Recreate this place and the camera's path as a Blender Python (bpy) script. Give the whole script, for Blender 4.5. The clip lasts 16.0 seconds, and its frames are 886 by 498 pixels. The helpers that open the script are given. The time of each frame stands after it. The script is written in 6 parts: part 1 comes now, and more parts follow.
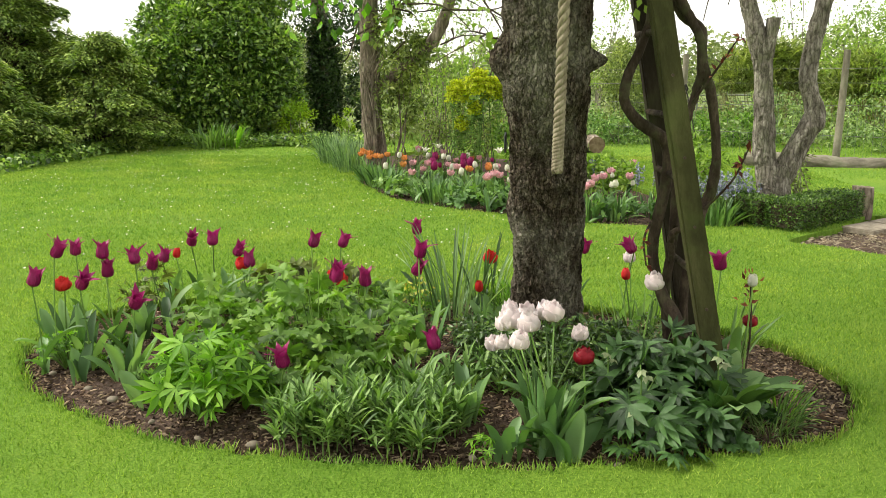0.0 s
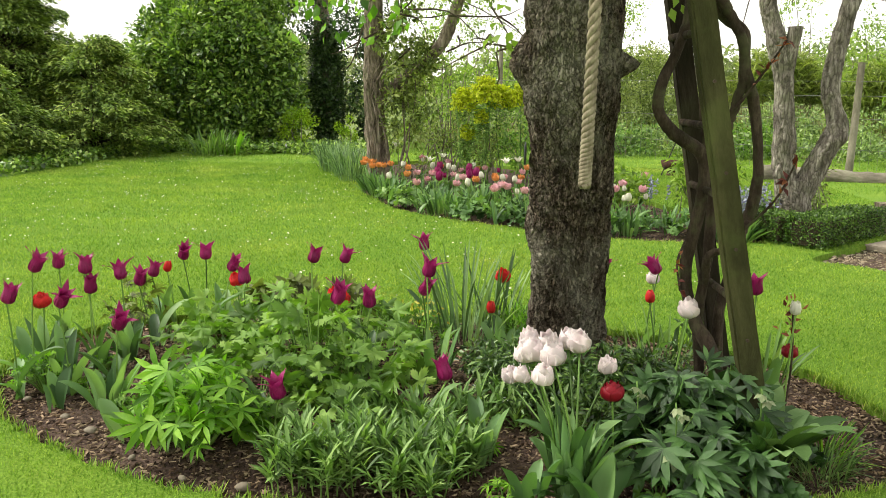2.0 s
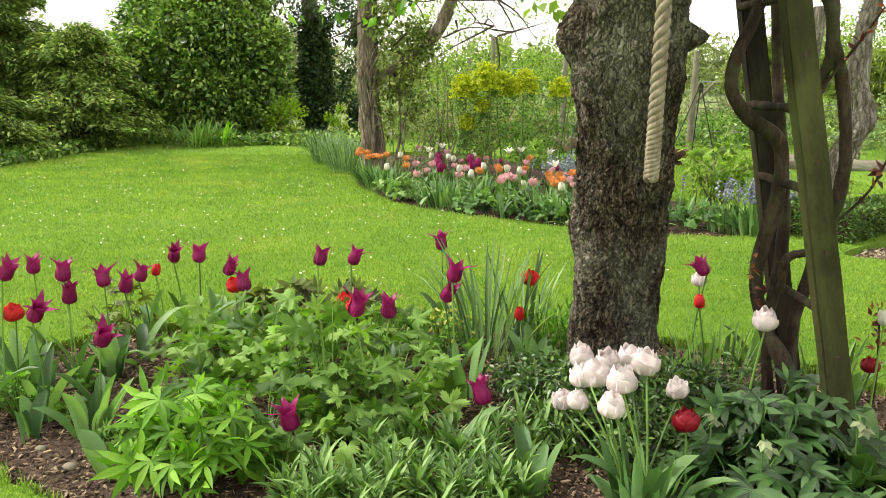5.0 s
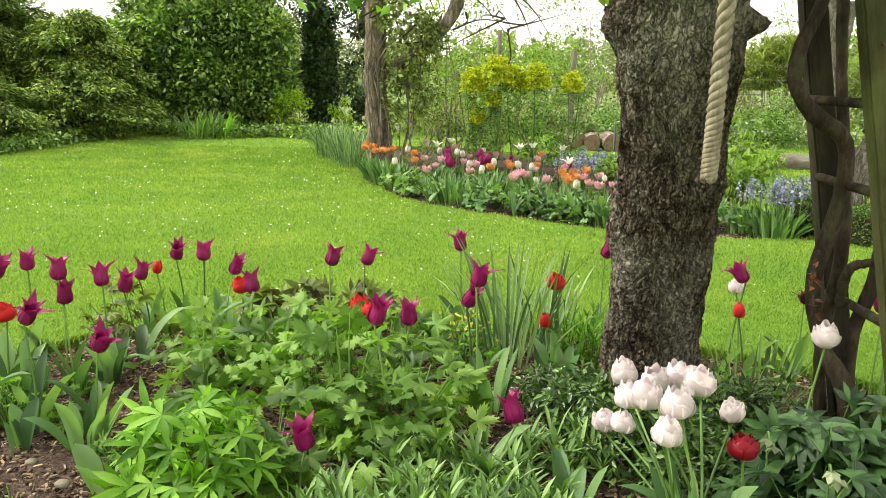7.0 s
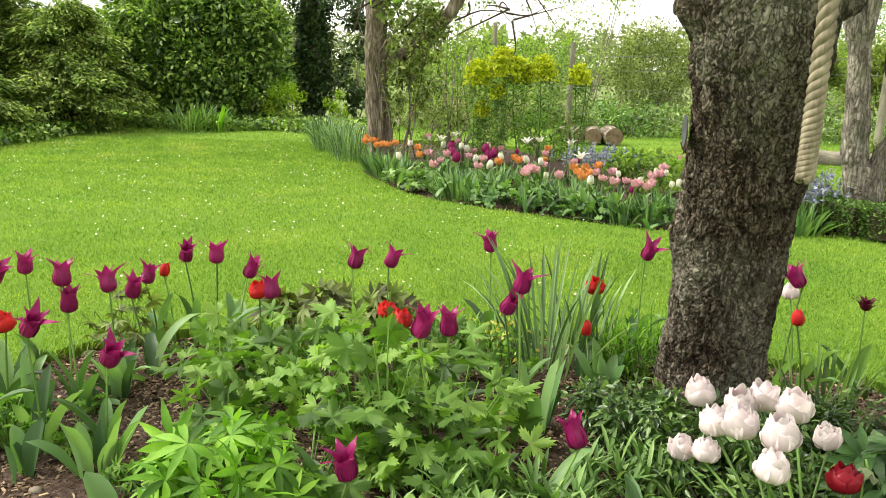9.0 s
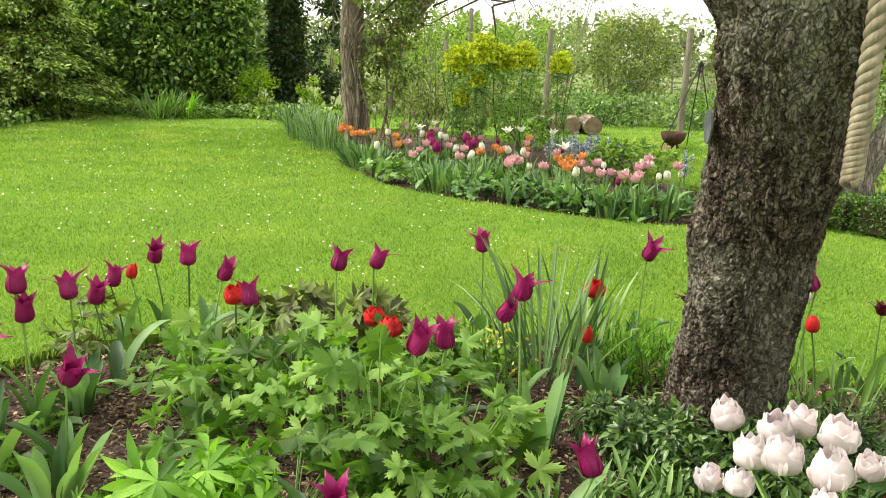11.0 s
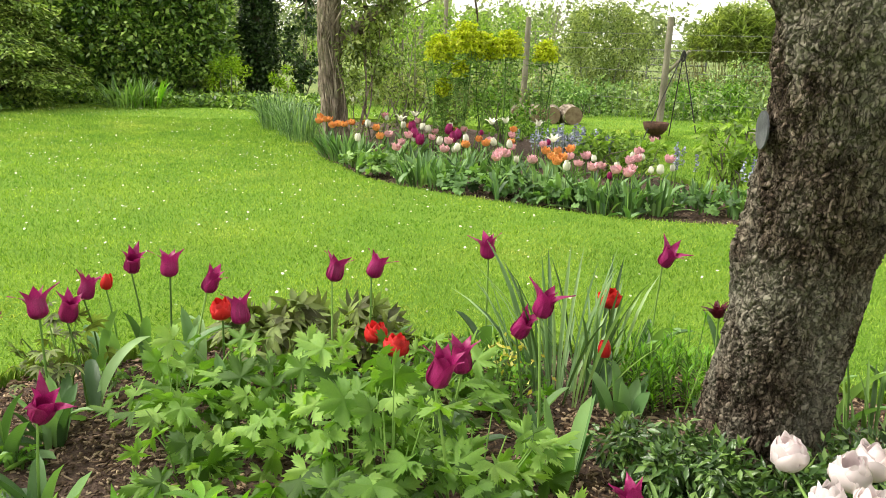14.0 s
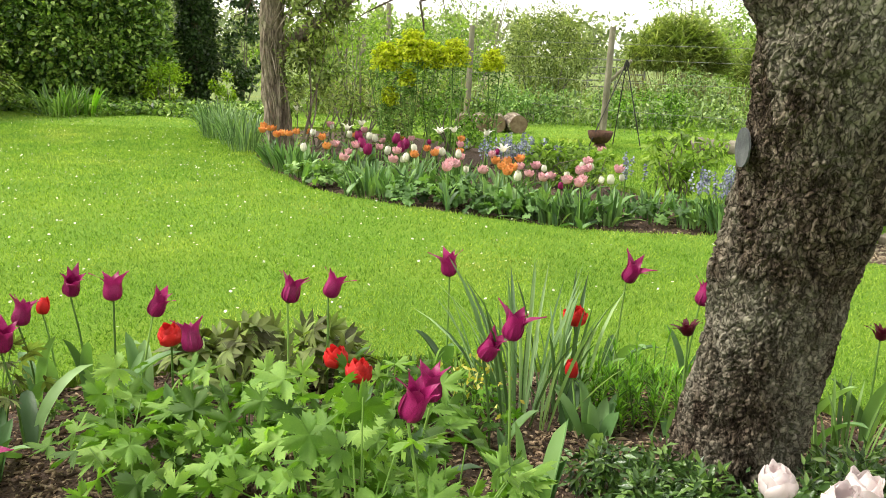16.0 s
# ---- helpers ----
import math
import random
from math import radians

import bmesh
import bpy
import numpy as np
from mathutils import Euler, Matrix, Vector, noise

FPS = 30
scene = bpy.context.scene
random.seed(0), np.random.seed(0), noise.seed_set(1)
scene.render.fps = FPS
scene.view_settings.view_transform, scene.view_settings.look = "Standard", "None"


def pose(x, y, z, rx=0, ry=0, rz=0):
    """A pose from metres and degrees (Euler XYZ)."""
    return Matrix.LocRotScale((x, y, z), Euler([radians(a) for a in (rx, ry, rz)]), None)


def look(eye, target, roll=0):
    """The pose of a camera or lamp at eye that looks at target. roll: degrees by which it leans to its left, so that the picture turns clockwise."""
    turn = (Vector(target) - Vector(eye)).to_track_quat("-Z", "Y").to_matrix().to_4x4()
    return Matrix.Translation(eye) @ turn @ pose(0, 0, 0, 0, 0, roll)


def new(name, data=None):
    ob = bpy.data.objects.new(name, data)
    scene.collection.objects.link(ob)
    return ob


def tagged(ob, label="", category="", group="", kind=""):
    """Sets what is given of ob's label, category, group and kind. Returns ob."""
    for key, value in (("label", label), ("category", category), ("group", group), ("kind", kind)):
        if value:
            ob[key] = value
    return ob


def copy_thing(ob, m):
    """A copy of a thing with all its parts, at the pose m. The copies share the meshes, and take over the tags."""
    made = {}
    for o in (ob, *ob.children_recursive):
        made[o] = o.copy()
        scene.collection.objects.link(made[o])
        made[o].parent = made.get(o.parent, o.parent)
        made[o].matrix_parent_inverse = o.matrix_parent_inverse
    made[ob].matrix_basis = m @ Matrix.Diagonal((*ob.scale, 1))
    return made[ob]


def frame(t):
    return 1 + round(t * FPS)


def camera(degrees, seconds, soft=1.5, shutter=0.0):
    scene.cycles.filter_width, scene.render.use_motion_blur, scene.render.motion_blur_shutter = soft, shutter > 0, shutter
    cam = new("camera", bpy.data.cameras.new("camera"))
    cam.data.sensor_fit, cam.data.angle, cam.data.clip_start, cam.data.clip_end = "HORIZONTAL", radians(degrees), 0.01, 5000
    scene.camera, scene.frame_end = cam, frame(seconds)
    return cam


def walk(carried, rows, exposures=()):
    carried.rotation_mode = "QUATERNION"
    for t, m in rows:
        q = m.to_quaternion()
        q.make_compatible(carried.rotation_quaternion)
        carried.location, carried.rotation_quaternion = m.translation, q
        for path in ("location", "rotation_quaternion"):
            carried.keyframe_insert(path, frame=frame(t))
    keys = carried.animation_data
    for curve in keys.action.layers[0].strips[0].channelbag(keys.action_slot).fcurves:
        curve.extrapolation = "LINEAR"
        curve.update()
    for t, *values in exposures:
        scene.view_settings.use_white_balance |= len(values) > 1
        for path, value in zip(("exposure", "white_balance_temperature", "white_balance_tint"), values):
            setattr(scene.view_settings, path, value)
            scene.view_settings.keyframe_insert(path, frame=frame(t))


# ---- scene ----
cam = camera(56.3, 16.0, 0.7)

PATH = [
    (0, (0.382, 2.331, 1.301), (0.25, 4.284, 0.892), -0.3),
    (0.5, (0.367, 2.413, 1.305), (0.235, 4.367, 0.898), -0.3),
    (1, (0.343, 2.512, 1.3), (0.21, 4.47, 0.913), -0.2),
    (1.5, (0.331, 2.582, 1.289), (0.199, 4.542, 0.91), 0.1),
    (2, (0.313, 2.63, 1.281), (0.181, 4.588, 0.893), 0.4),
    (2.5, (0.271, 2.712, 1.277), (0.147, 4.669, 0.882), 0.7),
    (3, (0.218, 2.819, 1.271), (0.103, 4.777, 0.876), 0.3),
    (3.5, (0.166, 2.884, 1.258), (0.056, 4.841, 0.859), 0.1),
    (4, (0.143, 2.914, 1.246), (0.044, 4.87, 0.844), 0.2),
    (4.2, (0.147, 2.929, 1.245), (0.043, 4.886, 0.842), 0.1),
    (6.3, (0.055, 3.207, 1.227), (-0.025, 5.161, 0.808), 0.4),
    (6.5, (0.049, 3.212, 1.225), (-0.033, 5.167, 0.808), 0.5),
    (7, (0.021, 3.264, 1.216), (-0.074, 5.217, 0.795), 1.0),
    (7.5, (-0.021, 3.334, 1.21), (-0.116, 5.285, 0.783), 1.7),
    (8, (-0.067, 3.403, 1.212), (-0.152, 5.354, 0.779), 1.7),
    (8.5, (-0.127, 3.461, 1.206), (-0.201, 5.411, 0.768), 1.6),
    (8.7, (-0.145, 3.475, 1.198), (-0.218, 5.426, 0.763), 1.3),
    (10.8, (-0.242, 3.71, 1.185), (-0.242, 5.657, 0.728), 2.0),
    (11, (-0.243, 3.727, 1.192), (-0.24, 5.672, 0.729), 1.6),
    (11.5, (-0.241, 3.784, 1.192), (-0.222, 5.729, 0.728), 1.6),
    (12, (-0.24, 3.811, 1.191), (-0.21, 5.755, 0.723), 1.7),
    (12.5, (-0.257, 3.846, 1.187), (-0.218, 5.789, 0.711), 1.8),
    (13, (-0.286, 3.906, 1.192), (-0.24, 5.847, 0.712), 1.9),
    (13.5, (-0.325, 3.948, 1.197), (-0.266, 5.888, 0.712), 1.8),
    (14, (-0.362, 3.972, 1.203), (-0.288, 5.91, 0.713), 1.8),
    (14.5, (-0.38, 3.987, 1.208), (-0.285, 5.922, 0.713), 1.9),
    (15, (-0.389, 4.01, 1.214), (-0.277, 5.946, 0.723), 2.0),
    (15.5, (-0.402, 4.052, 1.213), (-0.253, 5.986, 0.725), 2.0),
    (16, (-0.421, 4.086, 1.212), (-0.208, 6.019, 0.743), 2.2),
]
walk(cam, [(t, look(eye, aim, lean)) for t, eye, aim, lean in PATH], [(0, 0.4), (4, 0.55), (7, 0.68), (11, 0.68), (16, 0.7)])

# ---- light ----
world = bpy.data.worlds.new("overcast_sky")
scene.world = world
world.use_nodes = True
wn, wl = world.node_tree.nodes, world.node_tree.links
wn.clear()
sky = wn.new("ShaderNodeTexSky")
sky.sky_type, sky.sun_disc = "NISHITA", False
sky.sun_elevation, sky.sun_rotation = radians(49), radians(-84)
cloud = wn.new("ShaderNodeMix")
cloud.data_type = "RGBA"
cloud.inputs[0].default_value = 0.92
cloud.inputs[7].default_value = (12.3, 11.9, 11.2, 1)
background = wn.new("ShaderNodeBackground")
background.inputs[1].default_value = 0.1
world_out = wn.new("ShaderNodeOutputWorld")
wl.new(sky.outputs[0], cloud.inputs[6])
wl.new(cloud.outputs[2], background.inputs[0])
wl.new(background.outputs[0], world_out.inputs[0])

sun = new("sun", bpy.data.lights.new("sun", "SUN"))
sun.data.energy, sun.data.angle, sun.data.color = 3.6, radians(22), (1.0, 0.95, 0.85)
sun.matrix_world = look((-10, 7.0, 11.5), (0, 6, 0))


# ---- materials ----
def shader(name, rough=0.6, spec=0.3):
    m = bpy.data.materials.new(name)
    m.use_nodes = True
    n = m.node_tree.nodes
    b = n["Principled BSDF"]
    b.inputs["Roughness"].default_value = rough
    b.inputs["Specular IOR Level"].default_value = spec
    return m, n, m.node_tree.links, b


def ramp(n, l, factor, stops):
    r = n.new("ShaderNodeValToRGB")
    e = r.color_ramp.elements
    while len(e) < len(stops):
        e.new(0.5)
    for i, (p, c) in enumerate(stops):
        e[i].position, e[i].color = p, (*c, 1)
    l.new(factor, r.inputs[0])
    return r.outputs[0]


def noise_tex(n, l, scale, detail=4.0, stretch=None, coord="Object", rough=0.55):
    t = n.new("ShaderNodeTexNoise")
    t.inputs["Scale"].default_value, t.inputs["Detail"].default_value = scale, detail
    t.inputs["Roughness"].default_value = rough
    c = n.new("ShaderNodeTexCoord")
    if stretch:
        mp = n.new("ShaderNodeMapping")
        mp.inputs["Scale"].default_value = stretch
        l.new(c.outputs[coord], mp.inputs[0])
        l.new(mp.outputs[0], t.inputs[0])
    else:
        l.new(c.outputs[coord], t.inputs[0])
    return t.outputs[0]


def blend(n, l, a, b, factor, mode="MIX"):
    m = n.new("ShaderNodeMix")
    m.data_type, m.blend_type = "RGBA", mode
    if hasattr(factor, "links"):
        l.new(factor, m.inputs[0])
    else:
        m.inputs[0].default_value = factor
    for s, v in ((6, a), (7, b)):
        if hasattr(v, "links"):
            l.new(v, m.inputs[s])
        else:
            m.inputs[s].default_value = (*v, 1)
    return m.outputs[2]


def bump(n, l, b, height, strength, distance):
    k = n.new("ShaderNodeBump")
    k.inputs["Strength"].default_value, k.inputs["Distance"].default_value = strength, distance
    l.new(height, k.inputs["Height"])
    l.new(k.outputs[0], b.inputs["Normal"])


def leafy(name, dark, mid, light, rough=0.5, through_light=0.35, scale=60.0, spec=0.35, uneven=False):
    """Foliage: colour differs from leaf to leaf, mottled within one, and lets light through."""
    m, n, l, b = shader(name, rough, spec)
    g = n.new("ShaderNodeNewGeometry")
    o = n.new("ShaderNodeObjectInfo")
    plus, wrap = n.new("ShaderNodeMath"), n.new("ShaderNodeMath")
    plus.operation, wrap.operation = "ADD", "FRACT"
    l.new(g.outputs["Random Per Island"], plus.inputs[0])
    l.new(o.outputs["Random"], plus.inputs[1])
    l.new(plus.outputs[0], wrap.inputs[0])
    c = ramp(n, l, wrap.outputs[0], [(0.0, tuple(0.55 * k for k in dark)), (0.5, mid), (1.0, tuple(min(0.85, 1.15 * k) for k in light))])
    f = noise_tex(n, l, scale, 3)
    patch = noise_tex(n, l, 1.7, 4)
    c = blend(n, l, c, (0.72, 0.72, 0.6), f, "MULTIPLY")
    c = blend(n, l, c, ramp(n, l, patch, [(0.3, (0.66, 0.76, 0.7)), (0.7, (1.25, 1.16, 1.0))]), 0.85, "MULTIPLY")
    if uneven:
        tint = ramp(n, l, noise_tex(n, l, 0.9, 6, rough=0.65), [(0.36, (0.74, 0.86, 0.85)), (0.5, (1, 1, 1)), (0.6, (1.2, 1.08, 1.3)), (0.68, (1.5, 1.15, 1.9))])
        c = blend(n, l, c, tint, 0.9, "MULTIPLY")
    l.new(c, b.inputs["Base Color"])
    bump(n, l, b, noise_tex(n, l, 170, 4), 0.35, 0.004)
    t = n.new("ShaderNodeBsdfTranslucent")
    bright = blend(n, l, c, (1.3, 1.5, 0.5), 1.0, "MULTIPLY")
    l.new(bright, t.inputs[0])
    mix = n.new("ShaderNodeMixShader")
    mix.inputs[0].default_value = through_light
    l.new(b.outputs[0], mix.inputs[1])
    l.new(t.outputs[0], mix.inputs[2])
    l.new(mix.outputs[0], n["Material Output"].inputs[0])
    return m


def petal_mat(name, dark, light, rough=0.45, through_light=0.3):
    m, n, l, b = shader(name, rough, 0.3)
    o = n.new("ShaderNodeObjectInfo")
    f = noise_tex(n, l, 30, 3, (6, 6, 0.7))
    c = ramp(n, l, f, [(0.3, dark), (0.7, light)])
    v = ramp(n, l, o.outputs["Random"], [(0.0, (0.8, 0.8, 0.8)), (1.0, (1.15, 1.15, 1.15))])
    c = blend(n, l, c, v, 1.0, "MULTIPLY")
    l.new(c, b.inputs["Base Color"])
    t = n.new("ShaderNodeBsdfTranslucent")
    l.new(c, t.inputs[0])
    mix = n.new("ShaderNodeMixShader")
    mix.inputs[0].default_value = through_light
    l.new(b.outputs[0], mix.inputs[1])
    l.new(t.outputs[0], mix.inputs[2])
    l.new(mix.outputs[0], n["Material Output"].inputs[0])
    return m


def bark_mat(name, dark, mid, light, moss=None, scale=14.0, rough=0.9, crack=0.0):
    m, n, l, b = shader(name, rough, 0.15)
    big = noise_tex(n, l, scale * 0.25, 5)
    fine = noise_tex(n, l, scale, 9, (1, 1, 0.28), rough=0.75)
    c = ramp(n, l, fine, [(0.3, dark), (0.5, mid), (0.72, light)])
    c = blend(n, l, c, ramp(n, l, big, [(0.32, (0.6, 0.57, 0.54)), (0.7, (1.35, 1.32, 1.25))]), 0.85, "MULTIPLY")
    if moss:
        c = blend(n, l, c, moss, ramp(n, l, noise_tex(n, l, scale * 0.4, 5), [(0.5, (0, 0, 0)), (0.72, (0.8, 0.8, 0.8))]))
    height = fine
    if crack:
        co, mp = n.new("ShaderNodeTexCoord"), n.new("ShaderNodeMapping")
        mp.inputs["Scale"].default_value = (1, 1, 0.22)
        warp = n.new("ShaderNodeTexNoise")
        warp.inputs["Scale"].default_value, warp.inputs["Detail"].default_value = 22, 4
        move = n.new("ShaderNodeMix")
        move.data_type, move.blend_type = "RGBA", "ADD"
        move.inputs[0].default_value = 0.035
        vor = n.new("ShaderNodeTexVoronoi")
        vor.feature = "DISTANCE_TO_EDGE"
        vor.inputs["Scale"].default_value = crack
        l.new(co.outputs["Object"], mp.inputs[0])
        l.new(co.outputs["Object"], warp.inputs[0])
        l.new(mp.outputs[0], move.inputs[6])
        l.new(warp.outputs[1], move.inputs[7])
        l.new(move.outputs[2], vor.inputs[0])
        lines = ramp(n, l, vor.outputs[0], [(0.0, (0.2, 0.19, 0.18)), (0.06, (0.6, 0.58, 0.56)), (0.25, (1, 1, 1))])
        c = blend(n, l, c, lines, 0.7, "MULTIPLY")
        height = blend(n, l, fine, lines, 0.6)
    l.new(c, b.inputs["Base Color"])
    bump(n, l, b, height, 1.0, 0.015)
    return m


def plated_bark(name):
    """Grey-brown scaly bark: flakes of differing tone, near-black lines along branching cracks, pale lichen bloom in
    drifts.
    """
    m, n, l, b = shader(name, 0.92, 0.1)
    grain = noise_tex(n, l, 100, 9, (1, 1, 0.4), rough=0.7)
    flake = noise_tex(n, l, 38, 6, (1, 1, 0.4), rough=0.65)
    drift = noise_tex(n, l, 5.0, 6, (1, 1, 0.6), rough=0.65)
    c = ramp(n, l, flake, [(0.32, (0.03, 0.021, 0.015)), (0.45, (0.1, 0.076, 0.056)), (0.58, (0.18, 0.146, 0.112)), (0.72, (0.3, 0.262, 0.205))])
    c = blend(n, l, c, ramp(n, l, grain, [(0.3, (0.4, 0.38, 0.36)), (0.5, (0.95, 0.95, 0.95)), (0.7, (1.5, 1.46, 1.38))]), 0.95, "MULTIPLY")
    c = blend(n, l, c, (0.33, 0.315, 0.25), ramp(n, l, drift, [(0.44, (0, 0, 0)), (0.64, (0.68, 0.68, 0.68))]))
    height = blend(n, l, grain, flake, 0.5)
    for size, tall, wide in ((30.0, 0.24, 0.1), (64.0, 0.45, 0.06)):
        co, mp = n.new("ShaderNodeTexCoord"), n.new("ShaderNodeMapping")
        mp.inputs["Scale"].default_value = (1, 1, tall)
        warp = n.new("ShaderNodeTexNoise")
        warp.inputs["Scale"].default_value, warp.inputs["Detail"].default_value = 26, 6
        move = n.new("ShaderNodeMix")
        move.data_type, move.blend_type = "RGBA", "ADD"
        move.inputs[0].default_value = 0.05
        vor = n.new("ShaderNodeTexVoronoi")
        vor.feature = "DISTANCE_TO_EDGE"
        vor.inputs["Scale"].default_value = size
        l.new(co.outputs["Object"], mp.inputs[0])
        l.new(co.outputs["Object"], warp.inputs[0])
        l.new(mp.outputs[0], move.inputs[6])
        l.new(warp.outputs[1], move.inputs[7])
        l.new(move.outputs[2], vor.inputs[0])
        lines = ramp(n, l, vor.outputs[0], [(0.0, (0.1, 0.09, 0.08)), (wide * 0.5, (0.45, 0.43, 0.41)), (wide * 1.6, (1, 1, 1))])
        c = blend(n, l, c, lines, ramp(n, l, drift, [(0.4, (0.72, 0.72, 0.72)), (0.66, (0.3, 0.3, 0.3))]), "MULTIPLY")
        height = blend(n, l, height, lines, 0.55)
    l.new(c, b.inputs["Base Color"])
    bump(n, l, b, height, 1.0, 0.014)
    return m


def mottled(name, a, b_, c_, scale, rough=0.8, relief=0.4, stretch=None, depth=0.01):
    m, n, l, b = shader(name, rough, 0.25)
    f = noise_tex(n, l, scale, 7, stretch, rough=0.65)
    c = ramp(n, l, f, [(0.3, a), (0.5, b_), (0.72, c_)])
    c = blend(n, l, c, ramp(n, l, noise_tex(n, l, scale * 0.09, 3), [(0.3, (0.75, 0.75, 0.72)), (0.7, (1.2, 1.2, 1.15))]), 0.7, "MULTIPLY")
    l.new(c, b.inputs["Base Color"])
    bump(n, l, b, f, relief, depth)
    return m


def grass_sheet(name, a, b_, c_):
    m, n, l, b = shader(name, 0.9, 0.1)
    fine = noise_tex(n, l, 90, 6, (1, 1, 0.2))
    patch = noise_tex(n, l, 1.1, 4)
    c = ramp(n, l, fine, [(0.25, a), (0.5, b_), (0.75, c_)])
    c = blend(n, l, c, ramp(n, l, patch, [(0.3, (0.8, 0.85, 0.8)), (0.5, (1, 1, 1)), (0.72, (1.3, 1.12, 1.0))]), 0.8, "MULTIPLY")
    l.new(c, b.inputs["Base Color"])
    bump(n, l, b, fine, 0.8, 0.03)
    return m


GRASS = leafy("lawn_grass", (0.2, 0.38, 0.05), (0.235, 0.39, 0.056), (0.39, 0.5, 0.12), 0.55, 0.3, 11.0, 0.2, True)
LAWN = grass_sheet("lawn_turf", (0.07, 0.145, 0.016), (0.14, 0.255, 0.027), (0.225, 0.345, 0.052))
FIELD = grass_sheet("meadow", (0.12, 0.165, 0.05), (0.17, 0.225, 0.075), (0.23, 0.28, 0.11))
SOIL = mottled("bark_mulch_soil", (0.022, 0.014, 0.01), (0.075, 0.048, 0.036), (0.17, 0.12, 0.092), 60, 0.95, 1.0, None, 0.02)
CHIP = leafy("bark_chip", (0.028, 0.017, 0.012), (0.135, 0.086, 0.064), (0.40, 0.30, 0.235), 0.9, 0.0, 40, 0.15)
GRAVEL = leafy("gravel_stone", (0.16, 0.12, 0.09), (0.28, 0.22, 0.17), (0.42, 0.36, 0.3), 0.9, 0.0, 40, 0.2)
SLAB = mottled("sandstone_slab", (0.14, 0.115, 0.085), (0.22, 0.19, 0.145), (0.31, 0.275, 0.22), 18, 0.85)
BARK = plated_bark("fissured_bark")
APPLE_BARK = bark_mat("apple_bark", (0.07, 0.06, 0.05), (0.26, 0.24, 0.21), (0.52, 0.5, 0.45), (0.2, 0.2, 0.13), 20, 0.9, 30.0)
OLD_BARK = bark_mat("old_tree_bark", (0.1, 0.08, 0.065), (0.26, 0.215, 0.175), (0.46, 0.41, 0.35), (0.15, 0.17, 0.08), 14, 0.9, 16.0)
VINE_BARK = bark_mat("vine_bark", (0.022, 0.016, 0.012), (0.062, 0.046, 0.034), (0.14, 0.11, 0.082), (0.10, 0.11, 0.05), 30)
TIMBER = bark_mat("algae_green_timber", (0.027, 0.029, 0.011), (0.06, 0.061, 0.024), (0.11, 0.106, 0.048), (0.1, 0.125, 0.035), 9, 0.85)
DARK_TIMBER = bark_mat("dark_timber", (0.016, 0.013, 0.009), (0.036, 0.029, 0.02), (0.075, 0.062, 0.043), (0.05, 0.058, 0.022), 9, 0.85)
GREY_TIMBER = bark_mat("weathered_timber", (0.1, 0.09, 0.068), (0.2, 0.185, 0.145), (0.32, 0.3, 0.25), (0.17, 0.18, 0.11), 9, 0.85)
ROPE = mottled("hemp_rope", (0.13, 0.105, 0.07), (0.26, 0.22, 0.155), (0.41, 0.36, 0.265), 45, 0.85, 0.6, (1, 1, 0.3), 0.004)
NAIL = mottled("rusty_bolt", (0.03, 0.02, 0.015), (0.06, 0.04, 0.03), (0.1, 0.07, 0.05), 80, 0.7)
IRON = mottled("dark_iron", (0.02, 0.02, 0.02), (0.035, 0.033, 0.03), (0.06, 0.055, 0.05), 40, 0.6)
RUST = mottled("rusted_bowl", (0.035, 0.016, 0.011), (0.07, 0.034, 0.022), (0.12, 0.065, 0.045), 25, 0.8)
SLATE = mottled("slate_disc", (0.05, 0.053, 0.06), (0.08, 0.084, 0.092), (0.12, 0.124, 0.13), 30, 0.6)
WIRE = mottled("galvanised_wire", (0.12, 0.125, 0.125), (0.17, 0.175, 0.175), (0.22, 0.22, 0.22), 20, 0.5)
STEM = leafy("flower_stem", (0.12, 0.24, 0.05), (0.18, 0.33, 0.075), (0.26, 0.41, 0.11), 0.5, 0.1, 20)
TULIP_LEAF = leafy("tulip_leaf", (0.09, 0.19, 0.08), (0.155, 0.295, 0.12), (0.28, 0.435, 0.205), 0.45, 0.28, 14)
STRAP = leafy("strap_leaf", (0.10, 0.19, 0.065), (0.16, 0.28, 0.09), (0.25, 0.38, 0.14), 0.45, 0.25, 14)
LIME = leafy("lime_leaf", (0.085, 0.23, 0.016), (0.165, 0.38, 0.028), (0.29, 0.52, 0.065), 0.45, 0.35, 30)
MIDGREEN = leafy("mid_green_leaf", (0.08, 0.18, 0.022), (0.145, 0.30, 0.042), (0.26, 0.43, 0.085), 0.5, 0.35, 30)
GREYGREEN = leafy("grey_green_leaf", (0.1, 0.205, 0.055), (0.18, 0.325, 0.095), (0.33, 0.48, 0.19), 0.5, 0.28, 30)
HELLEBORE = leafy("hellebore_leaf", (0.026, 0.075, 0.02), (0.052, 0.128, 0.034), (0.095, 0.2, 0.06), 0.4, 0.2, 30, 0.5)
DARKGLOSS = leafy("glossy_dark_leaf", (0.04, 0.095, 0.025), (0.075, 0.155, 0.04), (0.19, 0.3, 0.085), 0.3, 0.18, 30, 0.5)
LAUREL = leafy("laurel_leaf", (0.05, 0.12, 0.024), (0.165, 0.3, 0.055), (0.42, 0.56, 0.16), 0.35, 0.28, 20, 0.5)
CONIFER = leafy("conifer_spray", (0.11, 0.2, 0.045), (0.225, 0.34, 0.08), (0.43, 0.53, 0.17), 0.6, 0.25, 20)
